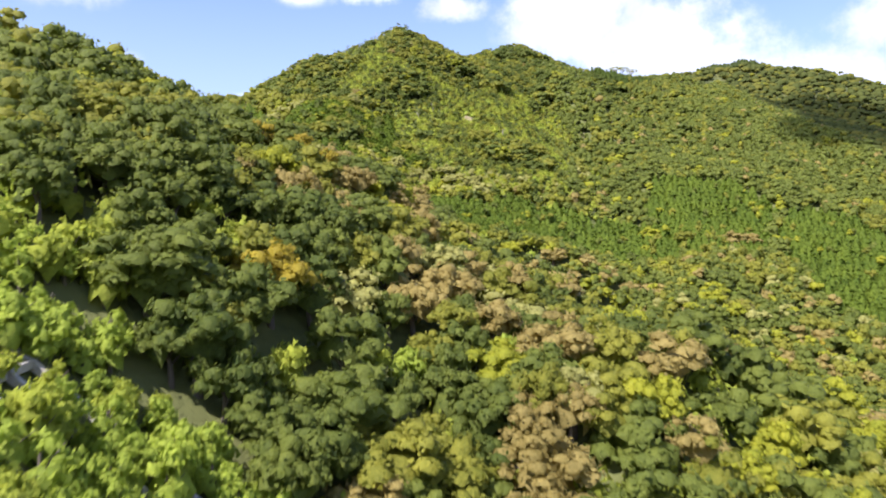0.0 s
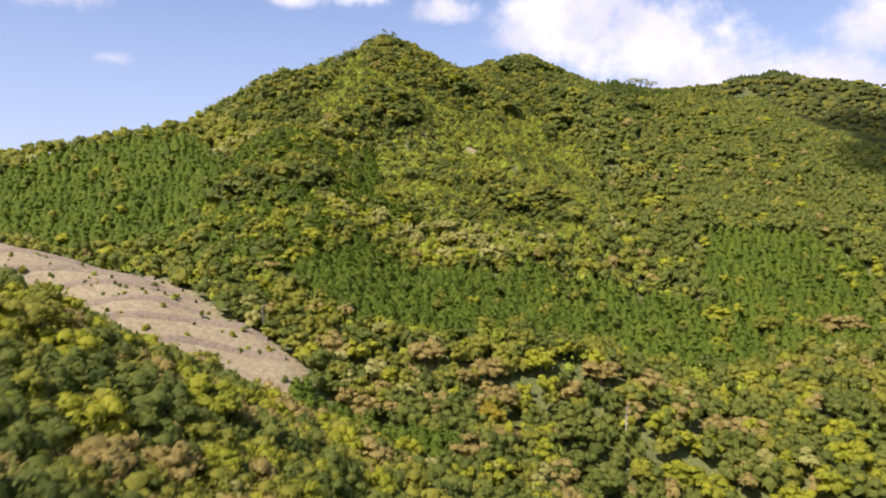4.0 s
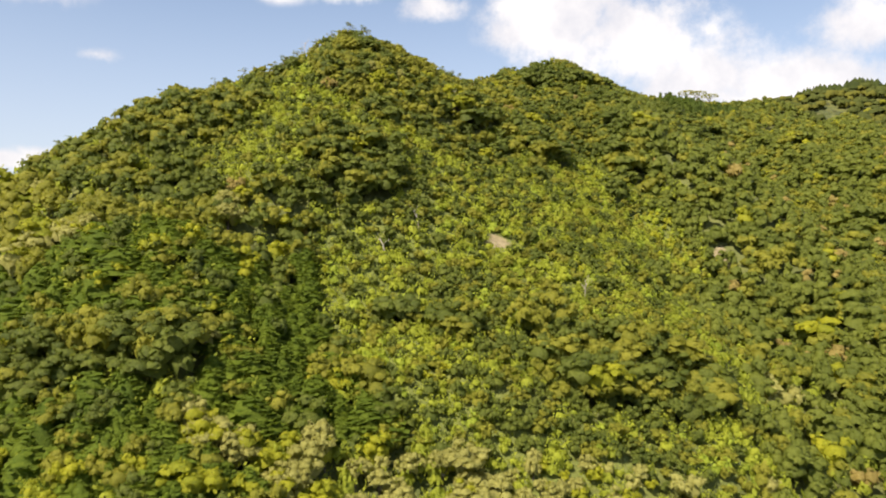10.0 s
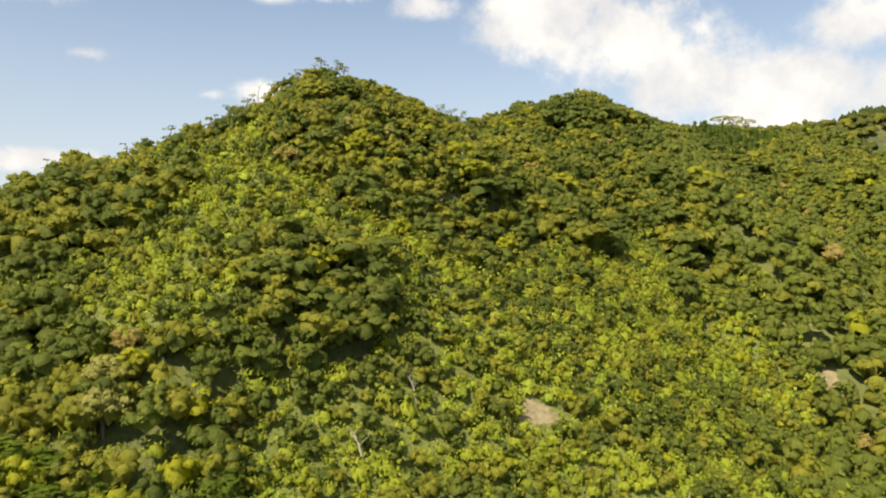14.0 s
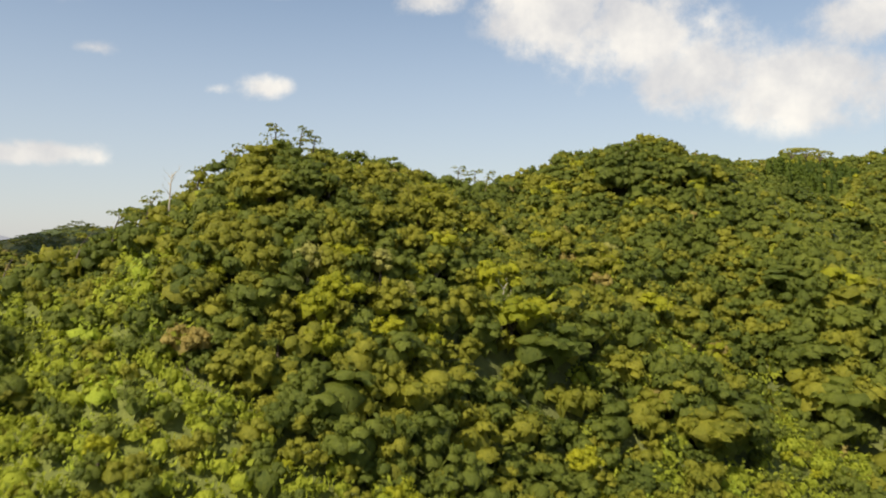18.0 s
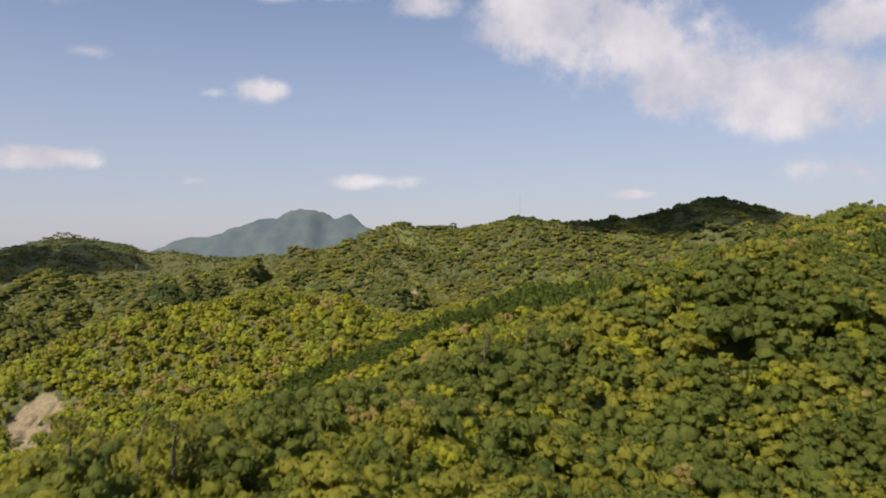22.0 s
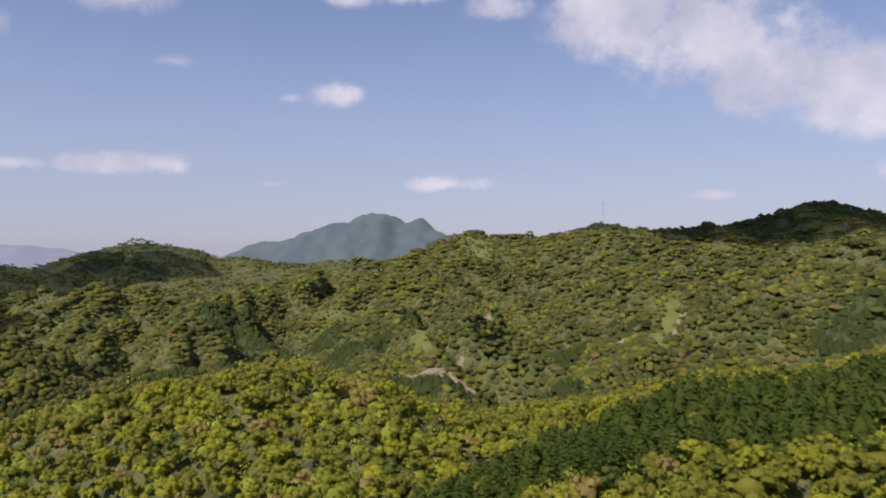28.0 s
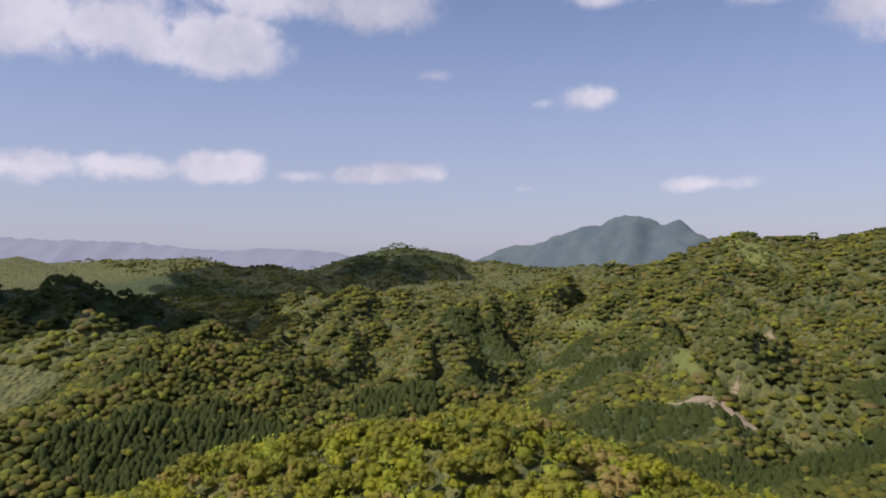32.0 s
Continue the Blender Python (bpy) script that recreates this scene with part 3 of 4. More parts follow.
FAR = {
    "broad": [broad_crown(4, 28, 0.16, 0.80, 0.48, 0.26, 0.40, 0.54, 0.90) for _ in range(12)],
    "low": [bush_crown(14, 0.26) for _ in range(6)],
    "cedar": [cedar_crown(3, 5, 18, 0.36) for _ in range(4)],
}


def half_lump():
    v, f = lump(np.array([0, 0, 0.4]), 1.04, 0.66)
    return v, f[v[f].mean(1)[:, 2] > 0.15]


TINY = {
    "broad": [half_lump() for _ in range(9)],
    "low": [half_lump() for _ in range(5)],
    "cedar": [cedar_crown(2, 5, 0, 0.4) for _ in range(4)],
}


# ---------------------------------------------------------------- the woods: where each tree stands
def bank_at(x, y):
    """The overgrown bank at the start of the valley."""
    return (y < 45 + 0.5 * np.maximum(0, -x - 16)) & (x < -7) & (x > -70) & (y < 62)


def woods(x, y, r):
    """Kind of leaf for trees at x, y; r: random numbers 0 to 1."""
    k = np.full(x.shape, "oak", dtype="<U12")
    tone = fbm(x, y, 60.0, 3, 4.0)
    patch = fbm(x, y, 34.0, 2, 11.0)

    def put(mask, *mix):
        lo = 0.0
        for name, share in mix:
            sel = (mask > 0.5) & (r >= lo) & (r < lo + share)
            k[sel] = name
            lo += share

    every = np.ones_like(x)
    put(every, ("oak", 0.46), ("olive", 0.34), ("shrub", 0.15), ("yellow", 0.02), ("bronze", 0.02), ("cream", 0.01))
    put((tone > 0.22) & (y > 262), ("olive", 0.50), ("oak", 0.20), ("shrub", 0.18), ("yellow", 0.05), ("bronze", 0.05), ("cream", 0.02))
    put((tone < -0.25) & (y > 262), ("oak", 0.74), ("olive", 0.18), ("shrub", 0.05), ("yellow", 0.03))
    # the spur and the valley before the hill: mixed, many in bronze and yellow flush
    put((y < 262) & (tone > -0.15), ("oak", 0.42), ("bronze", 0.12), ("olive", 0.24), ("yellow", 0.10), ("cream", 0.06), ("lime", 0.055), ("gold", 0.005))
    put((y < 262) & (tone <= -0.15), ("oak", 0.62), ("olive", 0.20), ("lime", 0.05), ("yellow", 0.06), ("bronze", 0.07))
    put((y < 150) & (x < -16 - 0.1 * y), ("oak", 0.70), ("olive", 0.24), ("yellow", 0.05), ("gold", 0.01))
    put(box_mask(x, y, 2, 92, 26, 16, 20), ("bronze", 0.15), ("cream", 0.04), ("olive", 0.30), ("yellow", 0.08), ("oak", 0.43))
    put(box_mask(x, y, -14, 62, 20, 16, 20), ("oak", 0.90), ("olive", 0.10))
    put(bank_at(x, y), ("lime", 0.62), ("shrub", 0.38))
    put(box_mask(x, y, -50, 325, 40, 36, 0), ("cedar", 0.52), ("shrub", 0.15), ("olive", 0.13), ("yellow", 0.06), ("oak", 0.14))
    put((x > 66 + 24 * tone) & (y > 325) & (y < 640) & (patch > 0.12), ("oak", 0.68), ("olive", 0.20), ("shrub", 0.06), ("bronze", 0.03), ("yellow", 0.03))
    put((x > 66 + 24 * tone) & (y > 325) & (y < 640) & (patch <= 0.12), ("oak", 0.86), ("olive", 0.11), ("bronze", 0.015), ("yellow", 0.015))
    put((y > 470) & (y < 640) & (x > -40) & (x <= 66 + 24 * tone), ("oak", 0.62), ("olive", 0.29), ("shrub", 0.05), ("yellow", 0.03), ("bronze", 0.01))
    put((x > 150) & (y > 560) & (y < 800), ("oak", 0.70), ("olive", 0.26), ("yellow", 0.04))
    put(scrub_at(x, y), ("shrub", 0.52), ("olive", 0.17), ("oak", 0.20), ("lime", 0.08), ("yellow", 0.03))
    put((scrub_at(x, y) > 0.5) & (tone < -0.1), ("shrub", 0.36), ("oak", 0.44), ("olive", 0.16), ("lime", 0.04))
    put(box_mask(x, y, 0, 323, 38, 7, 4), ("cream", 0.34), ("yellow", 0.18), ("shrub", 0.48))
    put(box_mask(x, y, -76, 359, 14, 6, 30), ("cream", 0.5), ("yellow", 0.2), ("olive", 0.3))
    for grove in GROVES + BELTS:
        put(box_mask(x, y, *grove), ("oak", 0.72), ("olive", 0.26), ("yellow", 0.02))
    put(cedar_or_shade_at(x, y), ("cedar", 0.95), ("olive", 0.025), ("oak", 0.015), ("yellow", 0.01))
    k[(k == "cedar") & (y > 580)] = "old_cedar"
    # brighter oaks on the knoll behind the summit, duller woods further on that imitate haze
    back = (y > 625) & (cedar_or_shade_at(x, y) <= 0.5)
    put(back, ("olive", 0.44), ("oak", 0.34), ("yellow", 0.05), ("bronze", 0.08), ("shrub", 0.09))
    put(back & (y > 900) & (fbm(x, y, 120.0, 3, 13.0) < -0.08), ("oak", 0.80), ("olive", 0.16), ("bronze", 0.04))
    put(back & (x > 150) & (y < 800), ("oak", 0.66), ("olive", 0.30), ("yellow", 0.04))
    put(back & (y < 790) & (x > -230) & (x < 130), ("olive", 0.42), ("shrub", 0.26), ("yellow", 0.22), ("oak", 0.06), ("bronze", 0.04))
    return k


def stand(x0, x1, y0, y1, step, keep):
    """Jittered places for trees on a stretch of the plan."""
    xs, ys = np.meshgrid(np.arange(x0, x1, step), np.arange(y0, y1, step * 0.9))
    xs[1::2] += step / 2
    xs = (xs + rng.uniform(-0.36, 0.36, xs.shape) * step).ravel()
    ys = (ys + rng.uniform(-0.36, 0.36, ys.shape) * step).ravel()
    ok = keep(xs, ys) & (bareness(xs, ys) < 0.5)
    return xs[ok], ys[ok]


def flight_gap(x, y, z):
    """Metres from a tree top to the line that runs up the valley and over the summit."""
    best = np.full(x.shape, 1e9)
    for a, b in (((0, 0, 150), (-3, 196, 210)), ((-3, 196, 210), (-5, 263, 236)), ((-5, 263, 236), (-7, 445, 310)), ((-7, 445, 310), (-19, 570, 312))):
        a, b = np.array(a, float), np.array(b, float)
        d = b - a
        p = np.stack([x, y, z], -1) - a
        t = np.clip(p @ d / (d @ d), 0, 1)
        best = np.minimum(best, np.linalg.norm(p - t[:, None] * d, axis=1))
    return best


def joined(name, material, places, shapes):
    """One mesh of many crowns. places: x, y, z, radius, height scale, turn."""
    if not len(places):
        return None
    co, tri, base = [], [], 0
    pick = rng.integers(0, len(shapes), len(places))
    for s, (v, f) in enumerate(shapes):
        q = places[pick == s]
        if not len(q):
            continue
        c, sn = np.cos(q[:, 5])[:, None], np.sin(q[:, 5])[:, None]
        X = (v[:, 0] * c - v[:, 1] * sn) * q[:, 3:4] + q[:, 0:1]
        Y = (v[:, 0] * sn + v[:, 1] * c) * q[:, 3:4] + q[:, 1:2]
        Z = v[:, 2] * q[:, 4:5] + q[:, 2:3]
        co.append(np.stack([X, Y, Z], -1).reshape(-1, 3))
        tri.append((f[None] + (np.arange(len(q)) * len(v))[:, None, None]).reshape(-1, 3) + base)
        base += len(q) * len(v)
    me = mesh_from(name, np.concatenate(co), np.concatenate(tri))
    me.materials.append(material)
    return new(name, me)


def form_of(kind):
    return "cedar" if "cedar" in kind else "low" if kind in ("shrub", "lime") else "broad"


LOOK = {
    "oak": ("evergreen_oak", "dark green evergreen oak with a dense domed crown", "tree"),
    "olive": ("olive_oak", "olive green broadleaf tree with a clumped crown", "tree"),
    "bronze": ("bronze_tree", "broadleaf tree in brownish bronze spring flush", "tree"),
    "yellow": ("yellow_green_tree", "bright yellow-green broadleaf tree in fresh leaf", "tree"),
    "gold": ("golden_tree", "golden ochre broadleaf tree among green ones", "tree"),
    "lime": ("lime_green_shrub", "lime green leafy shrub on the bank", "shrub"),
    "cream": ("flowering_tree", "pale cream-green flowering broadleaf tree", "tree"),
    "cedar": ("cedar", "conical dark green plantation cedar", "conifer"),
    "old_cedar": ("old_cedar", "dark green old plantation cedar with a pointed crown", "conifer"),
    "shrub": ("shrub", "light green shrub on the hillside scrub", "shrub"),
}


def near_woods(x, y):
    wide = 48 + 0.72 * np.maximum(y, 0)
    return (np.abs(x) < np.minimum(wide, 335)) & (y > -4)


def back_woods(x, y):
    return (x > -60 - 1.6 * (y - 520)) & (x < 70 + 0.72 * (y - 430))


def not_dense(x, y):
    return (cedar_or_shade_at(x, y) < 0.5) & (scrub_at(x, y) < 0.5)


def in_sight(x, y):
    return (x > -60 - 1.5 * (y - 540)) & (x < 0.75 * (y - 400))


stands = [
    (6.6, stand(-335, 335, -4, 264, 6.6, lambda x, y: near_woods(x, y) & not_dense(x, y) & ~bank_at(x, y))),
    (4.6, stand(-335, 335, 120, 264, 4.6, lambda x, y: near_woods(x, y) & not_dense(x, y))),
    (4.8, stand(-335, 335, 264, 640, 4.8, lambda x, y: near_woods(x, y) & not_dense(x, y))),
    (4.7, stand(-300, 300, 264, 600, 4.7, lambda x, y: near_woods(x, y) & not_dense(x, y))),
    (3.6, stand(-92, -8, 288, 362, 3.4, lambda x, y: (box_mask(x, y, -50, 325, 40, 36) > 0.5) & (cedar_or_shade_at(x, y) < 0.5))),
    (3.3, stand(-335, 335, -4, 640, 3.0, lambda x, y: near_woods(x, y) & (cedar_or_shade_at(x, y) >= 0.5))),
    (1.9, stand(-75, 115, 310, 500, 1.8, lambda x, y: (scrub_at(x, y) >= 0.5) & (cedar_or_shade_at(x, y) < 0.5))),
    (2.4, stand(-66, 0, 6, 68, 2.2, bank_at)),
    (2.45, stand(-75, 115, 310, 500, 2.3, lambda x, y: (np.abs(scrub_at(x, y) - 0.3) < 0.2) & (cedar_or_shade_at(x, y) < 0.5))),
    (3.4, stand(-60, 60, 20, 200, 3.4, lambda x, y: (np.abs(x) < 30 + 0.2 * y) & ~bank_at(x, y))),
    (3.4, stand(-70, 75, 385, 560, 3.4, lambda x, y: not_dense(x, y))),
    (4.1, stand(-520, 360, 640, 1000, 4.0, lambda x, y: back_woods(x, y) & (cedar_or_shade_at(x, y) < 0.5))),
    (3.9, stand(-520, 360, 640, 1000, 3.9, lambda x, y: back_woods(x, y) & (cedar_or_shade_at(x, y) >= 0.5))),
    (5.6, stand(250, 620, 420, 800, 5.2, lambda x, y: (x > 335) | ((x > 70 + 0.72 * (y - 430)) & (y >= 640)))),
    (5.4, stand(-420, 420, 1000, 1500, 5.0, lambda x, y: in_sight(x, y) & ((meadow_at(x, y) < 0.5) | (rng.uniform(0, 1, x.shape) < np.where(x > 70, 0.12, 0.6))))),
    (8.0, stand(-1500, 900, 1000, 2250, 7.4, lambda x, y: in_sight(x, y) & ((np.abs(x) > 420) | (y > 1500)) & ((meadow_at(x, y) < 0.5) | (rng.uniform(0, 1, x.shape) < 0.6)))),
    (9.5, stand(-2400, 700, 2250, 3150, 13.0, lambda x, y: in_sight(x, y))),
]
# single trees that stand out: x, y, leaf, radius
SPECIMENS = [(-14, 60, "gold", 4.1), (-9, 67, "cream", 4.4), (-5, 80, "bronze", 4.0), (-9, 75, "olive", 3.9), (-13, 88, "bronze", 2.8), (-3, 73, "bronze", 3.9), (7, 86, "cream", 5.2), (5, 75, "bronze", 3.5),
             (5, 68, "yellow", 4.6), (-3, 64, "lime", 3.3), (11, 71, "bronze", 4.4), (56, 221, "cream", 5.6), (68, 221, "yellow", 5.6), (83, 230, "yellow", 5.6), (38, 255, "bronze", 5.6), (2, 96, "yellow", 2.7),
             (15, 67, "olive", 4.6), (20, 83, "yellow", 3.7), (22, 72, "bronze", 4.3), (73, 177, "bronze", 5.6), (-8, 59, "oak", 4.1)]
SPECIMENS += [(-15, 56, "oak", 4.6), (-3, 97, "bronze", 3.3), (84, 210, "yellow", 5.6), (138, 305, "yellow", 5.6), (97, 298, "olive", 5.6), (118, 302, "bronze", 5.6), (1, 71, "olive", 2.8), (-20, 57, "oak", 4.5),
             (-15, 67, "oak", 4.2), (-11, 97, "bronze", 2.6), (-7, 103, "bronze", 3.1), (-24, 97, "gold", 2.6), (-19, 99, "gold", 2.4), (-15, 97, "gold", 1.6), (-4, 260, "bronze", 5.6), (12, 258, "bronze", 5.6),
             (14, 250, "bronze", 5.6), (50, 233, "yellow", 5.6), (88, 241, "yellow", 5.6), (35, 214, "gold", 5.6), (24, 258, "yellow", 5.0)]
SPECIMENS += [(87, 311, "yellow", 5.4), (127, 306, "bronze", 5.6), (111, 298, "olive", 5.6), (33, 229, "oak", 5.6), (-38, 334, "cream", 2.6), (-4, 313, "yellow", 2.8), (-15, 424, "yellow", 3.4),
             (-10, 426, "yellow", 2.8), (-16, 430, "yellow", 2.2), (-19, 427, "cream", 2.6), (-11, 434, "cream", 2.4), (-8, 433, "cream", 1.8), (-20, 391, "yellow", 3.2), (-17, 393, "yellow", 2.6), (28, 476, "cream", 3.4),
             (45, 676, "yellow", 3.8), (49, 647, "yellow", 4.0), (80, 292, "yellow", 3.2)]
for k, (size, (px, py)) in enumerate(stands):
    free = np.ones(px.shape, bool)
    for sx, sy, _, r in SPECIMENS:
        free &= np.hypot(px - sx, py - sy) > r * (1.1 if size > 6 else 0.7)
    stands[k] = (size, (px[free], py[free]))
X = np.concatenate([p[0] for _, p in stands])
Y = np.concatenate([p[1] for _, p in stands])
SIZE = np.concatenate([np.full(len(p[0]), s) for s, p in stands] + [np.full(len(SPECIMENS), 6.0)])
X = np.concatenate([X, [q[0] for q in SPECIMENS]])
Y = np.concatenate([Y, [q[1] for q in SPECIMENS]])
Z = ground_z(X, Y)
KIND = woods(X, Y, rng.uniform(0, 1, X.shape))
vary = rng.uniform(0, 1, X.shape)
GAP = flight_gap(X, Y, Z + 6)
TURN_BY = rng.uniform(0, 6.283, X.shape)
RAD = np.minimum(SIZE, 9) * (0.56 + 0.26 * vary)
KIND[(SIZE == 6.6) & (KIND == "lime")] = "yellow"
KIND[(SIZE == 6.6) & (KIND == "shrub")] = "olive"
KIND[(Y > 2250) & np.isin(KIND, ("cedar", "old_cedar"))] = "oak"
UNDER = SIZE == 3.4                 # young growth below the tall trees
KIND[UNDER & (vary < np.where(Y > 385, 0.18, 0.3))] = "shrub"
KIND[(SIZE == 4.7) & (vary < 0.55) & (X < 80) & (Y < 470)] = "shrub"
RAD[np.isin(SIZE, (4.1, 5.4, 8.0))] *= 1.12
uneven = np.isin(SIZE, (4.1, 4.7, 4.8, 5.4, 5.6, 8.0))
RAD[uneven] *= 0.68 + 0.75 * rng.uniform(0, 1, uneven.sum()) ** 1.6
RAD[SIZE == 4.8] *= 1.08
RAD[bank_at(X, Y)] *= 0.86
RAD[meadow_at(X, Y) > 0.5] *= 0.55
RAD[UNDER & (Y < 200)] *= 1.3
RAD[SIZE < 2.5] *= rng.uniform(0.8, 1.6, (SIZE < 2.5).sum())
grove = np.maximum.reduce([box_mask(X, Y, *g) for g in GROVES[1:] + BELTS]) > 0.5
KIND[(np.maximum.reduce([box_mask(X, Y, *g) for g in GROVES + BELTS]) > 0.5) & (KIND == "shrub")] = "olive"
RAD[grove] *= 1.4
for k, q in enumerate(SPECIMENS):
    KIND[k - len(SPECIMENS)], RAD[k - len(SPECIMENS)], GAP[k - len(SPECIMENS)] = q[2], q[3], 0.0
HIGH = RAD * (0.92 + 0.42 * rng.uniform(0, 1, X.shape))
HIGH = np.minimum(HIGH, 4.3)
HIGH[Y > 1000] *= 0.9
low = np.isin(KIND, ("shrub", "lime"))
RAD[low] = np.minimum(RAD[low] * 0.92, np.where(Y[low] > 640, 4.0, 2.3))
HIGH[low] = RAD[low] * 1.35
ced = np.isin(KIND, ("cedar", "old_cedar"))
RAD[ced] *= 1.2
HIGH[ced] = 0.95 + 0.28 * vary[ced] + np.where(Y[ced] > 600, 0.3, 0)
LIFT = np.where(ced, 0.2, np.where(low, np.where(SIZE < 4, 0.0, 1.2), np.clip(CANOPY - 1.35 * HIGH, 0.6, 4.0)))
LIFT[~ced & ~low] += rng.uniform(-1.6, 0.6, (~ced & ~low).sum())
LIFT[SIZE < 2.5] = 0.2
LIFT[UNDER] = np.minimum(LIFT[UNDER], 1.0)
LIFT[grove] += rng.uniform(0.6, 4.2, grove.sum())
LIFT[(Y > 425) & (Y < 530) & (X > -70) & (X < 22) & ~ced] -= 1.5
HIGH[ced & (box_mask(X, Y, 140, 612, 28, 14, 30) > 0.5)] *= 1.6
LIFT[Y > 1000] -= 3.0
count = {"hero": 0, "mid": 0, "far": 0}
group_of = {}
for kind in LOOK:
    form = form_of(kind)
    name, label, category = LOOK[kind]
    mine = np.nonzero(KIND == kind)[0]
    order = mine[np.argsort(GAP[mine])]
    hero = order[: 290 if kind in ('oak', 'olive') else 200 if kind in ('cedar', 'bronze', 'yellow') else 120]
    hero = hero[GAP[hero] < 110]
    rest = np.setdiff1d(mine, hero)
    grand = rest[(SIZE[rest] == 6.6) & (GAP[rest] < 150)]
    rest = np.setdiff1d(rest, grand)
    mid = rest[((GAP[rest] < 92) | ((np.abs(X[rest] + 10) < 150) & (Y[rest] > 560) & (Y[rest] < 770))) & (SIZE[rest] < 7) & (Y[rest] < 1000)]
    rest = np.setdiff1d(rest, mid)
    small = (SIZE[rest] >= 7) | (Y[rest] > 1000) | (GAP[rest] > 260)
    fars, tiny = rest[~small], rest[small]
    # the distant crowns take the leaf colours with haze painted in
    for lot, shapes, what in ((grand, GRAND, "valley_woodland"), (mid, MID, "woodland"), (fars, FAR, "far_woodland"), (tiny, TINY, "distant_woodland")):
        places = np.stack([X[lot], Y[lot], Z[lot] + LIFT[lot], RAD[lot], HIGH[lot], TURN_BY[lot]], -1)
        ob = joined(name + "_" + what, (HAZE_LEAF if shapes is TINY else LEAF)[kind], places, shapes[form])
        if ob:
            tagged(ob, "wooded slope of " + label, "woodland", kind="stuff")
    # single trees
    crowns = []
    for v, f in HERO[form]:
        me = mesh_from(name + "_crown", v, f)
        me.materials.append(LEAF[kind])
        crowns.append(me)
    trunks = []
    for _ in range(3):
        v, f = trunk_shape(0 if form == "cedar" else 5, 3.6 if form == "cedar" else 0.9, 0.09 if form == "cedar" else 0.075)
        me = mesh_from(name + "_trunk", v, f, True)
        me.materials.append(BARK)
        trunks.append(me)
    for j, i in enumerate(hero):
        tree = tagged(new(name), label, category, group=name.replace("_", " ") + "s on the hill")
        tree.matrix_world = pose(X[i], Y[i], Z[i], 0, 0, math.degrees(TURN_BY[i]))
        trunk = new("trunk", trunks[j % 3])
        trunk.parent = tree
        trunk.scale = (RAD[i], RAD[i], (LIFT[i] + HIGH[i] * 0.9) if form != "cedar" else HIGH[i])
        crown = new("crown", crowns[j % len(crowns)])
        crown.parent = tree
        crown.location = (0, 0, LIFT[i])
        crown.scale = (RAD[i], RAD[i], HIGH[i])


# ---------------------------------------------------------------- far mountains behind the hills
def painted_haze(name, a, b):
    """Distant slopes; ten kilometres of air painted in as pale colour and glow."""
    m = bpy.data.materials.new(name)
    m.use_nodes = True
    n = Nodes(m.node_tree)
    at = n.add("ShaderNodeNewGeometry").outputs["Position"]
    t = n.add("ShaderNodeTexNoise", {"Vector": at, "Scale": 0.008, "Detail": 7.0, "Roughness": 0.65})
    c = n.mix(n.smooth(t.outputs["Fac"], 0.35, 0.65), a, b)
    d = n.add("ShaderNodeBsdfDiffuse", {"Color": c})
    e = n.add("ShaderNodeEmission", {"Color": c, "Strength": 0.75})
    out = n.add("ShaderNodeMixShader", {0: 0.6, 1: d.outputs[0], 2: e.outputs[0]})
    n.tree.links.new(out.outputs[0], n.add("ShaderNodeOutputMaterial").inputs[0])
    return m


def far_range(name, nodes, material, y0, depth, base, label):
    """A range of mountains along a crest line of (x, height)."""
    line = np.array(nodes, float)
    xs, ys = np.meshgrid(np.linspace(line[0, 0], line[-1, 0], 160), np.linspace(-1, 1, 24))
    h = np.interp(xs, line[:, 0], line[:, 1]) - base
    h = (np.roll(h, 2, 1) + h + np.roll(h, -2, 1)) / 3
    h = h * np.clip(1 - np.abs(ys + 0.12 * fbm(xs, xs * 0, 300.0, 2)) ** 1.2, 0, 1) + fbm(xs, ys * depth, 170.0, 3, 3.0) * 0.05 * h
    i = np.arange(xs.size).reshape(xs.shape)
    q = np.stack([i[:-1, :-1], i[:-1, 1:], i[1:, 1:], i[1:, :-1]], -1).reshape(-1, 4)
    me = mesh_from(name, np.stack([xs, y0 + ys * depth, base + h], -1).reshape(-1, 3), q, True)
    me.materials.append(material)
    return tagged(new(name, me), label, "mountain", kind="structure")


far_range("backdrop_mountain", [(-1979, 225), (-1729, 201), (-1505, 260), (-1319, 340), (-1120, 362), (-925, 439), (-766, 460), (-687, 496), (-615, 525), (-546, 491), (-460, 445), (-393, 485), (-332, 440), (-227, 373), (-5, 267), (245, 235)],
          painted_haze("hazy_slopes", (0.115, 0.155, 0.175), (0.150, 0.190, 0.190)), 4560, 260, 215, "blue-green double-peaked mountain in haze on the horizon")
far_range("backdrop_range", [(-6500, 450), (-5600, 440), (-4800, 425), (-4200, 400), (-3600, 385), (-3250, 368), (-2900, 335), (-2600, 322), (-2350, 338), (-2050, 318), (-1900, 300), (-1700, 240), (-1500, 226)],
          painted_haze("hazier_slopes", (0.262, 0.282, 0.345), (0.278, 0.298, 0.36)), 3800, 200, 225, "pale blue range of hills in haze on the horizon")


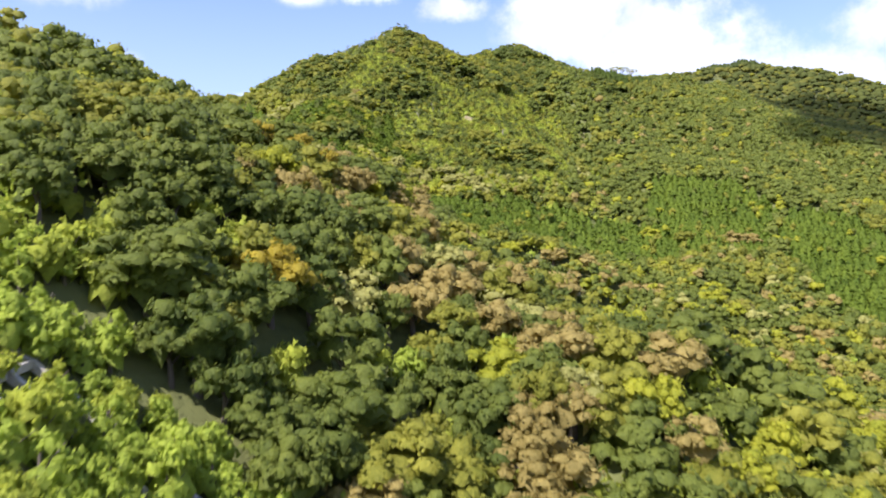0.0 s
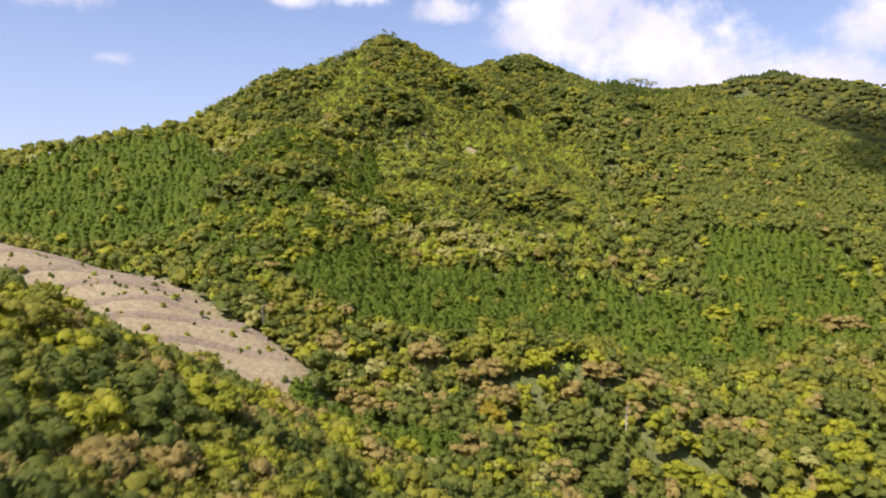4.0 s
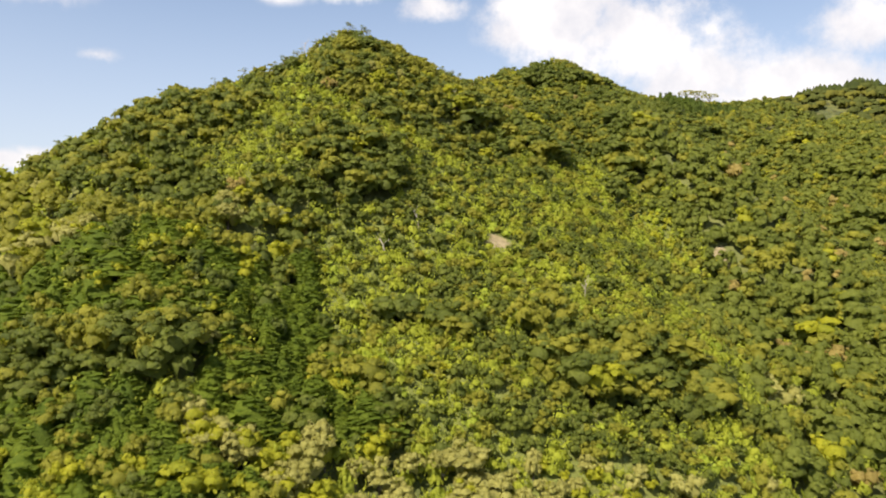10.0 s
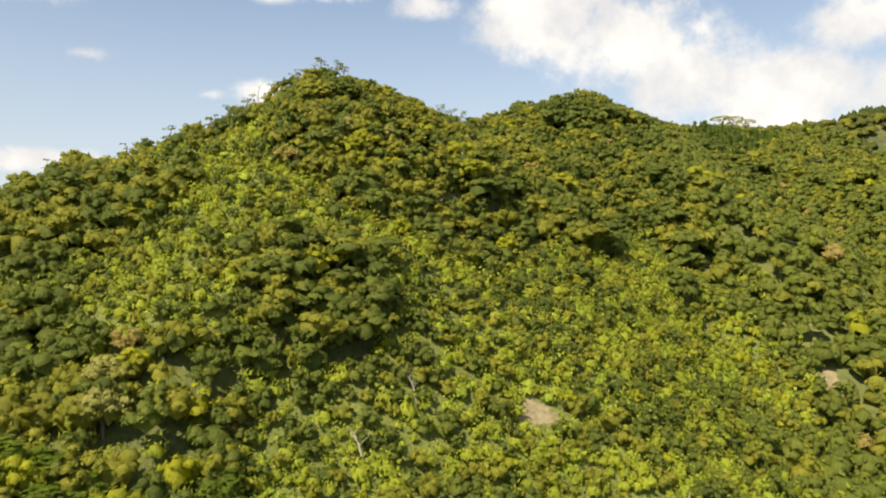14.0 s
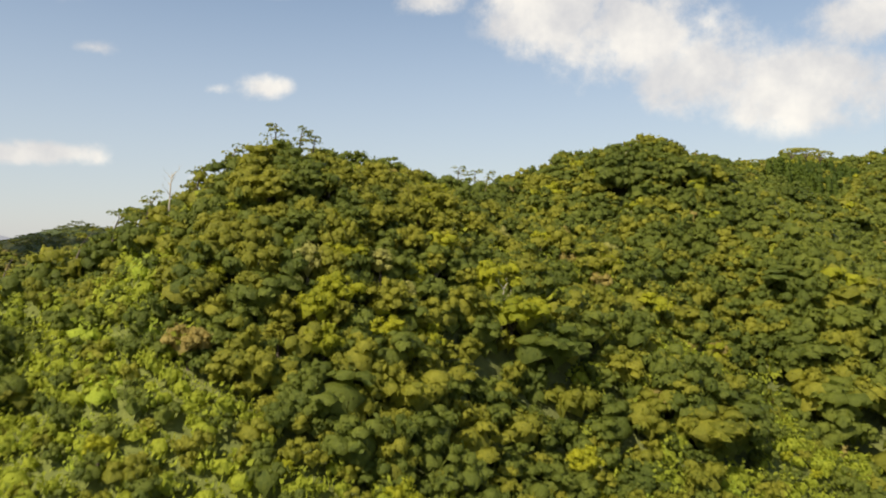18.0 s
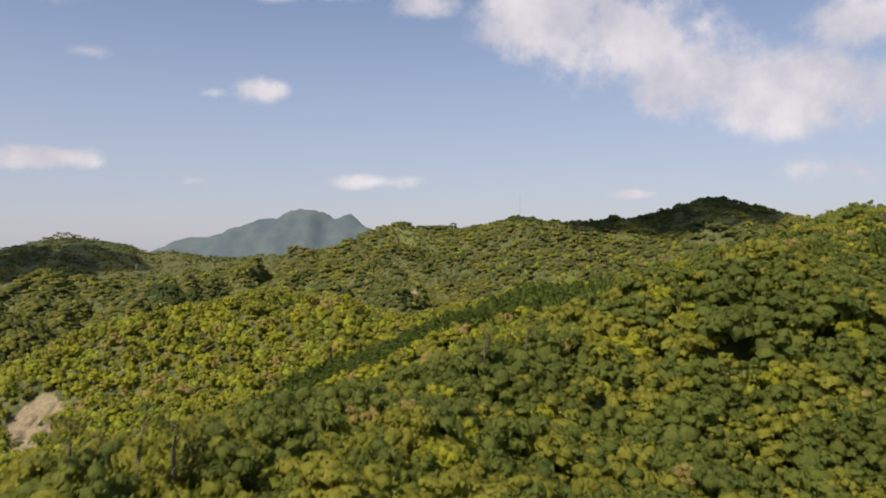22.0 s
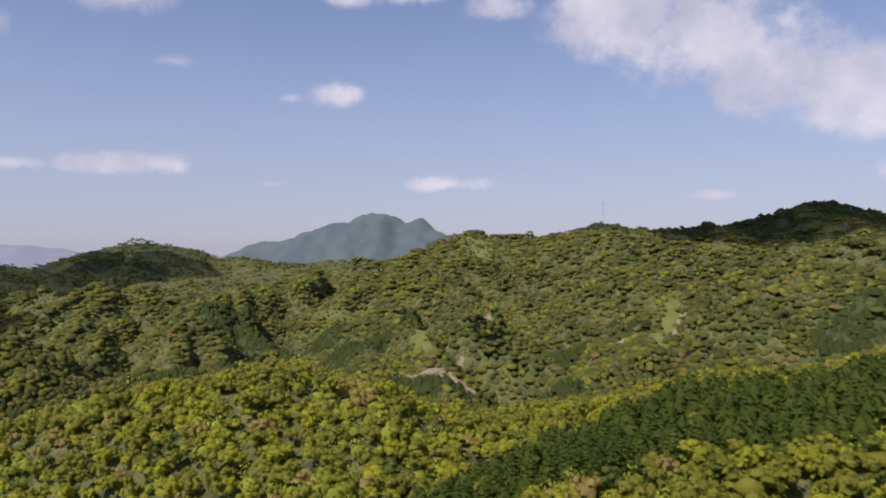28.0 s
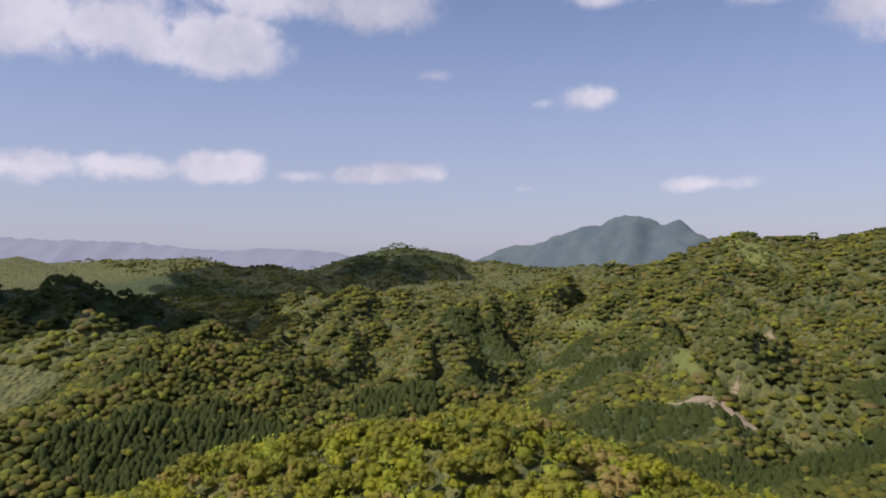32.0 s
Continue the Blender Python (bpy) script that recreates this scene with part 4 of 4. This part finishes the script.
# ---------------------------------------------------------------- cumulus high over the hills
def cumulus(name, bunches, label):
    """A cloud of billowing bunches; each stands sunward of the ground that it shades. bunches: x, y on the ground, radius."""
    base, parts = 1300.0, []
    for x, y, r in bunches:
        run = (base - 240) / math.tan(SUN_EL)
        cx, cy = x + math.sin(SUN_AZ) * run, y + math.cos(SUN_AZ) * run
        v, f = ball(3)
        k = 1 + 0.16 * fbm(v[:, 0] * 90 + x, v[:, 1] * 90 + y, 80.0, 3) + 0.10 * fbm(v[:, 2] * 90 + x, v[:, 0] * 90 - y, 40.0, 2)
        p = v * k[:, None] * r
        p[:, 2] = np.where(p[:, 2] < 0, p[:, 2] * 0.12, p[:, 2] * 0.42)
        parts.append((p + np.array([cx, cy, base]), f))
    co, tri = gather(parts)
    me = mesh_from(name, co, tri, True)
    m = bpy.data.materials.new("cloud_white")
    m.use_nodes = True
    n = Nodes(m.node_tree)
    d = n.add("ShaderNodeBsdfDiffuse", {"Color": (0.86, 0.87, 0.89, 1)})
    thin = n.add("ShaderNodeMixShader", {0: 0.50, 1: d.outputs[0], 2: n.add("ShaderNodeBsdfTransparent").outputs[0]})
    n.tree.links.new(thin.outputs[0], n.add("ShaderNodeOutputMaterial").inputs[0])
    me.materials.append(m)
    tagged(new(name, me), label, "cloud", kind="structure")


# clouds out of view, added so that their shadows darken these slopes
cumulus("backdrop_cloud", [(-780, 1230, 150), (-860, 1390, 190), (-700, 1330, 120), (-960, 1620, 240), (-1180, 1920, 270), (-1330, 2300, 270), (-1150, 2690, 150), (-1310, 2790, 150), (-1010, 2830, 120)], "white cumulus cloud shading the western hills")
cumulus("backdrop_cloud", [(250, 440, 50), (300, 490, 60), (340, 570, 80)], "white cumulus cloud shading the eastern shoulder")
cumulus("backdrop_cloud", [(540, 2060, 120), (690, 2110, 150), (850, 2150, 130), (400, 2030, 70)], "white cumulus cloud shading the northern hill")


# ---------------------------------------------------------------- single things
def part(name, bm, material, parent, label=""):
    """Links a bmesh, or a pair of arrays, as one mesh under a thing."""
    if isinstance(bm, tuple):
        me = mesh_from(name, bm[0], bm[1])
    else:
        me = bpy.data.meshes.new(name)
        bm.to_mesh(me)
        bm.free()
    me.materials.append(material)
    ob = new(name, me)
    ob.parent = parent
    if label:
        ob["label"] = label
    return ob


def plain(name, a, b, scale=1.2, rough=0.9):
    m = bpy.data.materials.new(name)
    m.use_nodes = True
    n = Nodes(m.node_tree)
    at = n.add("ShaderNodeNewGeometry").outputs["Position"]
    t = n.add("ShaderNodeTexNoise", {"Vector": at, "Scale": scale, "Detail": 6.0, "Roughness": 0.7})
    bump = n.add("ShaderNodeBump", {"Height": t.outputs["Fac"], "Strength": 0.5, "Distance": 0.1})
    p = n.add("ShaderNodeBsdfPrincipled", {"Base Color": n.mix(n.smooth(t.outputs["Fac"], 0.3, 0.7), a, b), "Roughness": rough, "Normal": bump.outputs[0]})
    n.tree.links.new(p.outputs[0], n.add("ShaderNodeOutputMaterial").inputs[0])
    return m


CONCRETE = plain("weathered_concrete", (0.26, 0.24, 0.21), (0.42, 0.39, 0.35))
EARTH = plain("bank_earth", (0.11, 0.085, 0.055), (0.21, 0.165, 0.11))
TRACK = plain("track_gravel", (0.17, 0.135, 0.085), (0.26, 0.21, 0.14), 0.4)
STEEL = plain("galvanised_steel", (0.28, 0.29, 0.31), (0.38, 0.39, 0.41), 2.0, 0.5)


def gz(x, y):
    return float(ground_z(np.array([x]), np.array([y]))[0])


# banks of the felled field: low benches that follow the slope
for k, off in enumerate((-24, -14, -5, 5, 14, 23)):
    xs = np.arange(-158, -34, 2.0)
    ys = 262 + off + 0.20 * (xs + 98) + 1.6 * np.sin(xs * 0.09 + k)
    ok = bareness(xs, ys) > 0.62
    xs, ys = xs[ok], ys[ok]
    rows = []
    for dy, dz in ((-0.9, -0.15), (-0.25, 0.75), (0.5, 0.85), (1.5, -0.1)):
        rows.append(np.stack([xs, ys + dy, ground_z(xs, ys + dy) + dz + rng.normal(0, 0.07, xs.shape)], -1))
    co = np.concatenate(rows)
    m = len(xs)
    i = np.arange(m - 1)
    q = np.concatenate([np.stack([r * m + i, r * m + i + 1, (r + 1) * m + i + 1, (r + 1) * m + i], -1) for r in range(3)])
    bank = mesh_from("terrace_bank", co, q)
    bank.materials.append(EARTH)
    tagged(new("terrace_bank", bank), "low earth bank of a terrace across the felled field", "bank", group="terrace banks of the field", kind="structure")

# young bushes on the felled field
bush_shapes = []
for v, f in [broad_crown(3, 40, 0.26, 0.9, 0.4, 0.0) for _ in range(4)]:
    bush_shapes.append((v, f))
bush_meshes = {}
for leaf in ("oak", "shrub", "olive", "yellow"):
    for j, (v, f) in enumerate(bush_shapes):
        me = mesh_from("bush", v, f)
        me.materials.append(LEAF[leaf])
        bush_meshes[leaf, j] = me
made = 0
while made < 270:
    x, y = rng.uniform(-160, -34), rng.uniform(220, 300)
    if bareness(np.array([x]), np.array([y]))[0] < 0.6:
        continue
    leaf = ("oak", "olive", "shrub", "oak", "yellow")[int(rng.integers(0, 5)) if rng.uniform() < 0.9 else 4]
    ob = new("bush", bush_meshes[leaf, int(rng.integers(0, 4))])
    r = rng.uniform(0.4, 1.15) * (1.6 if rng.uniform() < 0.08 else 1)
    ob.matrix_world = pose(x, y, gz(x, y) - 0.15, 0, 0, rng.uniform(0, 360)) @ Matrix.Diagonal((r, r, r * rng.uniform(0.8, 1.3), 1))
    tagged(ob, "small green bush growing on the felled straw-coloured field", "bush", group="bushes on the field")
    made += 1



# the steep bank at the start: concrete lattice against landslips
lattice = tagged(new("slope_lattice"), "weathered concrete lattice holding the overgrown bank", "slope lattice")


def beam(a, b, thick):
    bm = bmesh.new()
    d = Vector(b) - Vector(a)
    bmesh.ops.create_cube(bm, size=1)
    m = Matrix.Translation((Vector(a) + Vector(b)) / 2) @ d.to_track_quat("X", "Z").to_matrix().to_4x4() @ Matrix.Diagonal((d.length + thick, thick, thick * 1.2, 1))
    bmesh.ops.transform(bm, matrix=m, verts=bm.verts)
    bmesh.ops.bevel(bm, geom=bm.edges[:], offset=0.04, segments=1, affect="EDGES")
    return bm


LIFTED = 0.4
cols, rows = np.arange(-33, -9, 2.6), np.arange(24, 42, 2.4)
for i, x in enumerate(cols):
    for j, y in enumerate(rows):
        here = (x, y, gz(x, y) + LIFTED)
        if i + 1 < len(cols):
            part("crossbeam", beam(here, (cols[i + 1], y, gz(cols[i + 1], y) + LIFTED), 0.42), CONCRETE, lattice)
        if j + 1 < len(rows):
            part("rib", beam(here, (x, rows[j + 1], gz(x, rows[j + 1]) + LIFTED), 0.42), CONCRETE, lattice)


# thin wind-bent trees that stand up over the crest
def crest_tree(x, y, height, lean, tufts, dead=False):
    tree = tagged(new("dead_tree" if dead else "crest_tree"), "bleached leafless tree standing over the canopy" if dead else "thin wind-bent tree rising over the crest", "tree",
                  group="dead trees on the hill" if dead else "thin trees along the crest")
    tree.matrix_world = pose(x, y, gz(x, y), 0, 0, rng.uniform(0, 360))
    top = (lean, 0.1 * lean, height)
    spine = [(0, 0, -0.3), (0.1 * lean, 0, height * 0.4), (0.45 * lean, 0, height * 0.75), top]
    part("trunk", taper(spine, [0.2, 0.15, 0.1, 0.03]), PALE_BARK if dead else BARK, tree)
    for j in range(tufts):
        t = min(1.0, 0.55 + 0.45 * j / max(1, tufts - 1) + rng.uniform(-0.07, 0.07))
        a = rng.uniform(0, 6.28)
        L = rng.uniform(0.7, 1.9) * (1.25 - 0.6 * t)
        root = np.array([lean * t * t, 0, height * t])
        tip = root + np.array([L * math.cos(a), L * math.sin(a), 0.35 * L + (0.6 if dead else 0)])
        part("limb", taper([tuple(root), tuple((root + tip) / 2 + np.array([0, 0, 0.12])), tuple(tip)], [0.07, 0.05, 0.02], 5), PALE_BARK if dead else BARK, tree)
        if not dead:
            d = sphere_ways(22, -0.3)
            p = d * np.array([0.8, 0.8, 0.3]) * rng.uniform(0.6, 1.2)
            part("leaf_tuft", cards(tip + p, d + np.array([0, 0, 0.5]), 0.20), LEAF["oak" if j % 2 else "olive"], tree)
        else:
            part("twig", taper([tuple(tip), tuple(tip + np.array([0.4 * math.cos(a + 1), 0.4 * math.sin(a + 1), 0.7]))], [0.03, 0.01], 4), PALE_BARK, tree)


for x, y, h, lean, k in ((-62, 424, 8, 1.2, 5), (-56, 430, 7.8, -1, 4), (-50, 436, 8, 1.5, 6), (-46, 438, 7.6, 0.8, 5), (-43, 441, 8.4, 1.3, 6), (-37, 444, 8, -0.8, 6),
                         (-33, 446, 8.8, 1.0, 7), (-27, 449, 9.2, 0.6, 8), (-24, 451, 8.6, -0.6, 7), (-22, 452, 8, 0.8, 6), (2, 500, 9, 0.4, 9), (6, 506, 9.4, -0.3, 9), (9, 511, 8.6, 0.5, 8),
                         (-75, 420, 7.8, 1.0, 5), (-84, 412, 7.8, -0.8, 5), (-92, 402, 7.8, 0.7, 5)):
    crest_tree(x, y, h - 1.6, lean * 1.5, k + 3)
for x, y, h, lean in ((-40, 442, 8.5, 0.6), (-5, 380, 4.6, 1.5), (-12, 372, 4.4, 1.2), (30, 372, 4.2, 1.4), (44, 520, 8, 0.9), (60, 545, 8, 0.9), (-30, 560, 8, 0.9), (5, 440, 7.5, 0.8),
                      (40, 240, 9, 0.7), (-44, 262, 7, 0.6), (20, 600, 9, 0.5)):
    crest_tree(x, y, h, lean, 7, True)


# flat-topped pines on the far shoulder
for x, y in ((150, 648), (158, 652), (167, 657), (131, 643), (124, 640)):
    pine = tagged(new("umbrella_pine"), "flat-topped pine with bare trunks on the ridge", "tree", group="flat-topped pines on the ridge")
    pine.matrix_world = pose(x, y, gz(x, y), 0, 0, rng.uniform(0, 360)) @ Matrix.Diagonal((1.2, 1.2, 1.2, 1))
    part("trunk", taper([(0, 0, -0.3), (0.2, 0, 4), (-0.2, 0.2, 8.5)], [0.3, 0.22, 0.12]), BARK, pine)
    for j in range(7):
        a = 6.28 * j / 7
        tip = np.array([2.7 * math.cos(a), 2.7 * math.sin(a), 9.0 + rng.uniform(0, 0.5)])
        part("limb", taper([(-0.1, 0.1, 6.5), tuple(tip * np.array([0.5, 0.5, 0.92])), tuple(tip)], [0.12, 0.09, 0.04], 5), BARK, pine)
    d = sphere_ways(240, -0.1)
    part("crown", cards(d * np.array([4.2, 4.2, 1.1]) + np.array([0, 0, 9.2]), d + np.array([0, 0, 0.6]), 0.4), LEAF["olive"], pine)


# the track up the far hillside
def ribbon(name, nodes, width, material, label):
    pts = np.array(nodes, float)
    seg = np.concatenate([[0], np.cumsum(np.hypot(*np.diff(pts, axis=0).T))])
    s = np.arange(0, seg[-1], 3.0)
    x, y = np.interp(s, seg, pts[:, 0]), np.interp(s, seg, pts[:, 1])
    dx, dy = np.gradient(x), np.gradient(y)
    L = np.hypot(dx, dy)
    nx, ny = -dy / L, dx / L
    wide = width * (0.8 + 0.4 * rng.uniform(0, 1, s.shape)) / 2
    a = np.stack([x + nx * wide, y + ny * wide, ground_z(x, y) + 1.2], -1)
    b = np.stack([x - nx * wide, y - ny * wide, ground_z(x, y) + 1.2], -1)
    c = np.stack([x - nx * wide * 1.3, y - ny * wide * 1.3, ground_z(x, y) - 3.0], -1)
    m = len(s)
    i = np.arange(m - 1)
    q = np.concatenate([np.stack([i, i + 1, m + i + 1, m + i], -1), np.stack([m + i, m + i + 1, 2 * m + i + 1, 2 * m + i], -1)])
    me = mesh_from(name, np.concatenate([a, b, c]), q)
    me.materials.append(material)
    tagged(new(name, me), label, "track", kind="structure")


ribbon("track", [(84, 1112), (97, 1100), (108, 1093), (122, 1106), (136, 1124), (150, 1152), (157, 1170), (162, 1190), (171, 1206)], 5.5, TRACK, "pale gravel track climbing the cleared hillside")
ribbon("track", [(-72, 1066), (-62, 1063), (-51, 1062), (-40, 1064), (-31, 1056), (-16, 1055)], 3.6, TRACK, "pale gravel track climbing the cleared hillside")


# pylons and a mast on the far hills
def bar(a, b, r):
    a, b = np.array(a, float), np.array(b, float)
    d = (b - a) / np.linalg.norm(b - a)
    u = np.cross(d, (0.3, 0.9, 0.1))
    u /= np.linalg.norm(u)
    v = np.cross(d, u)
    ring = [u * r, v * r, -u * r, -v * r]
    co = np.array([a + q for q in ring] + [b + q for q in ring])
    f = np.array([(j, (j + 1) % 4, 4 + (j + 1) % 4) for j in range(4)] + [(j, 4 + (j + 1) % 4, 4 + j) for j in range(4)])
    return co, f


for x, y in ((-867, 2708), (-1035, 1673), (-805, 1964)):
    H, B = 40.0, 3.6
    pylon = tagged(new("pylon"), "grey steel lattice power pylon on a wooded hill", "pylon", group="power pylons")
    pylon.matrix_world = pose(x, y, gz(x, y), 0, 0, 25)
    for sx, sy in ((-1, -1), (1, -1), (1, 1), (-1, 1)):
        part("leg", bar((sx * B, sy * B, -1), (sx * 0.5, sy * 0.5, H), 0.18), STEEL, pylon)
    for z in (7, 14, 20, 26, 31):
        w0, w1 = B + (0.5 - B) * z / H, B + (0.5 - B) * (z + 6) / H
        for p, q in (((-1, -1), (1, -1)), ((1, -1), (1, 1)), ((1, 1), (-1, 1)), ((-1, 1), (-1, -1))):
            part("brace", bar((p[0] * w0, p[1] * w0, z), (q[0] * w1, q[1] * w1, z + 6), 0.10), STEEL, pylon)
    for z, half in ((27, 6.0), (32, 5.2), (37, 4.4)):
        part("crossarm", bar((-half, 0, z), (half, 0, z), 0.3), STEEL, pylon)
mast = tagged(new("radio_mast"), "thin steel radio mast on the far ridge", "mast")
mast.matrix_world = pose(205, 1925, gz(205, 1925))
part("pole", bar((0, 0, -1), (0, 0, 44), 0.35), STEEL, mast)
for z in (15, 28, 40):
    part("spreader", bar((-1.6, 0, z), (1.6, 0, z), 0.2), STEEL, mast)
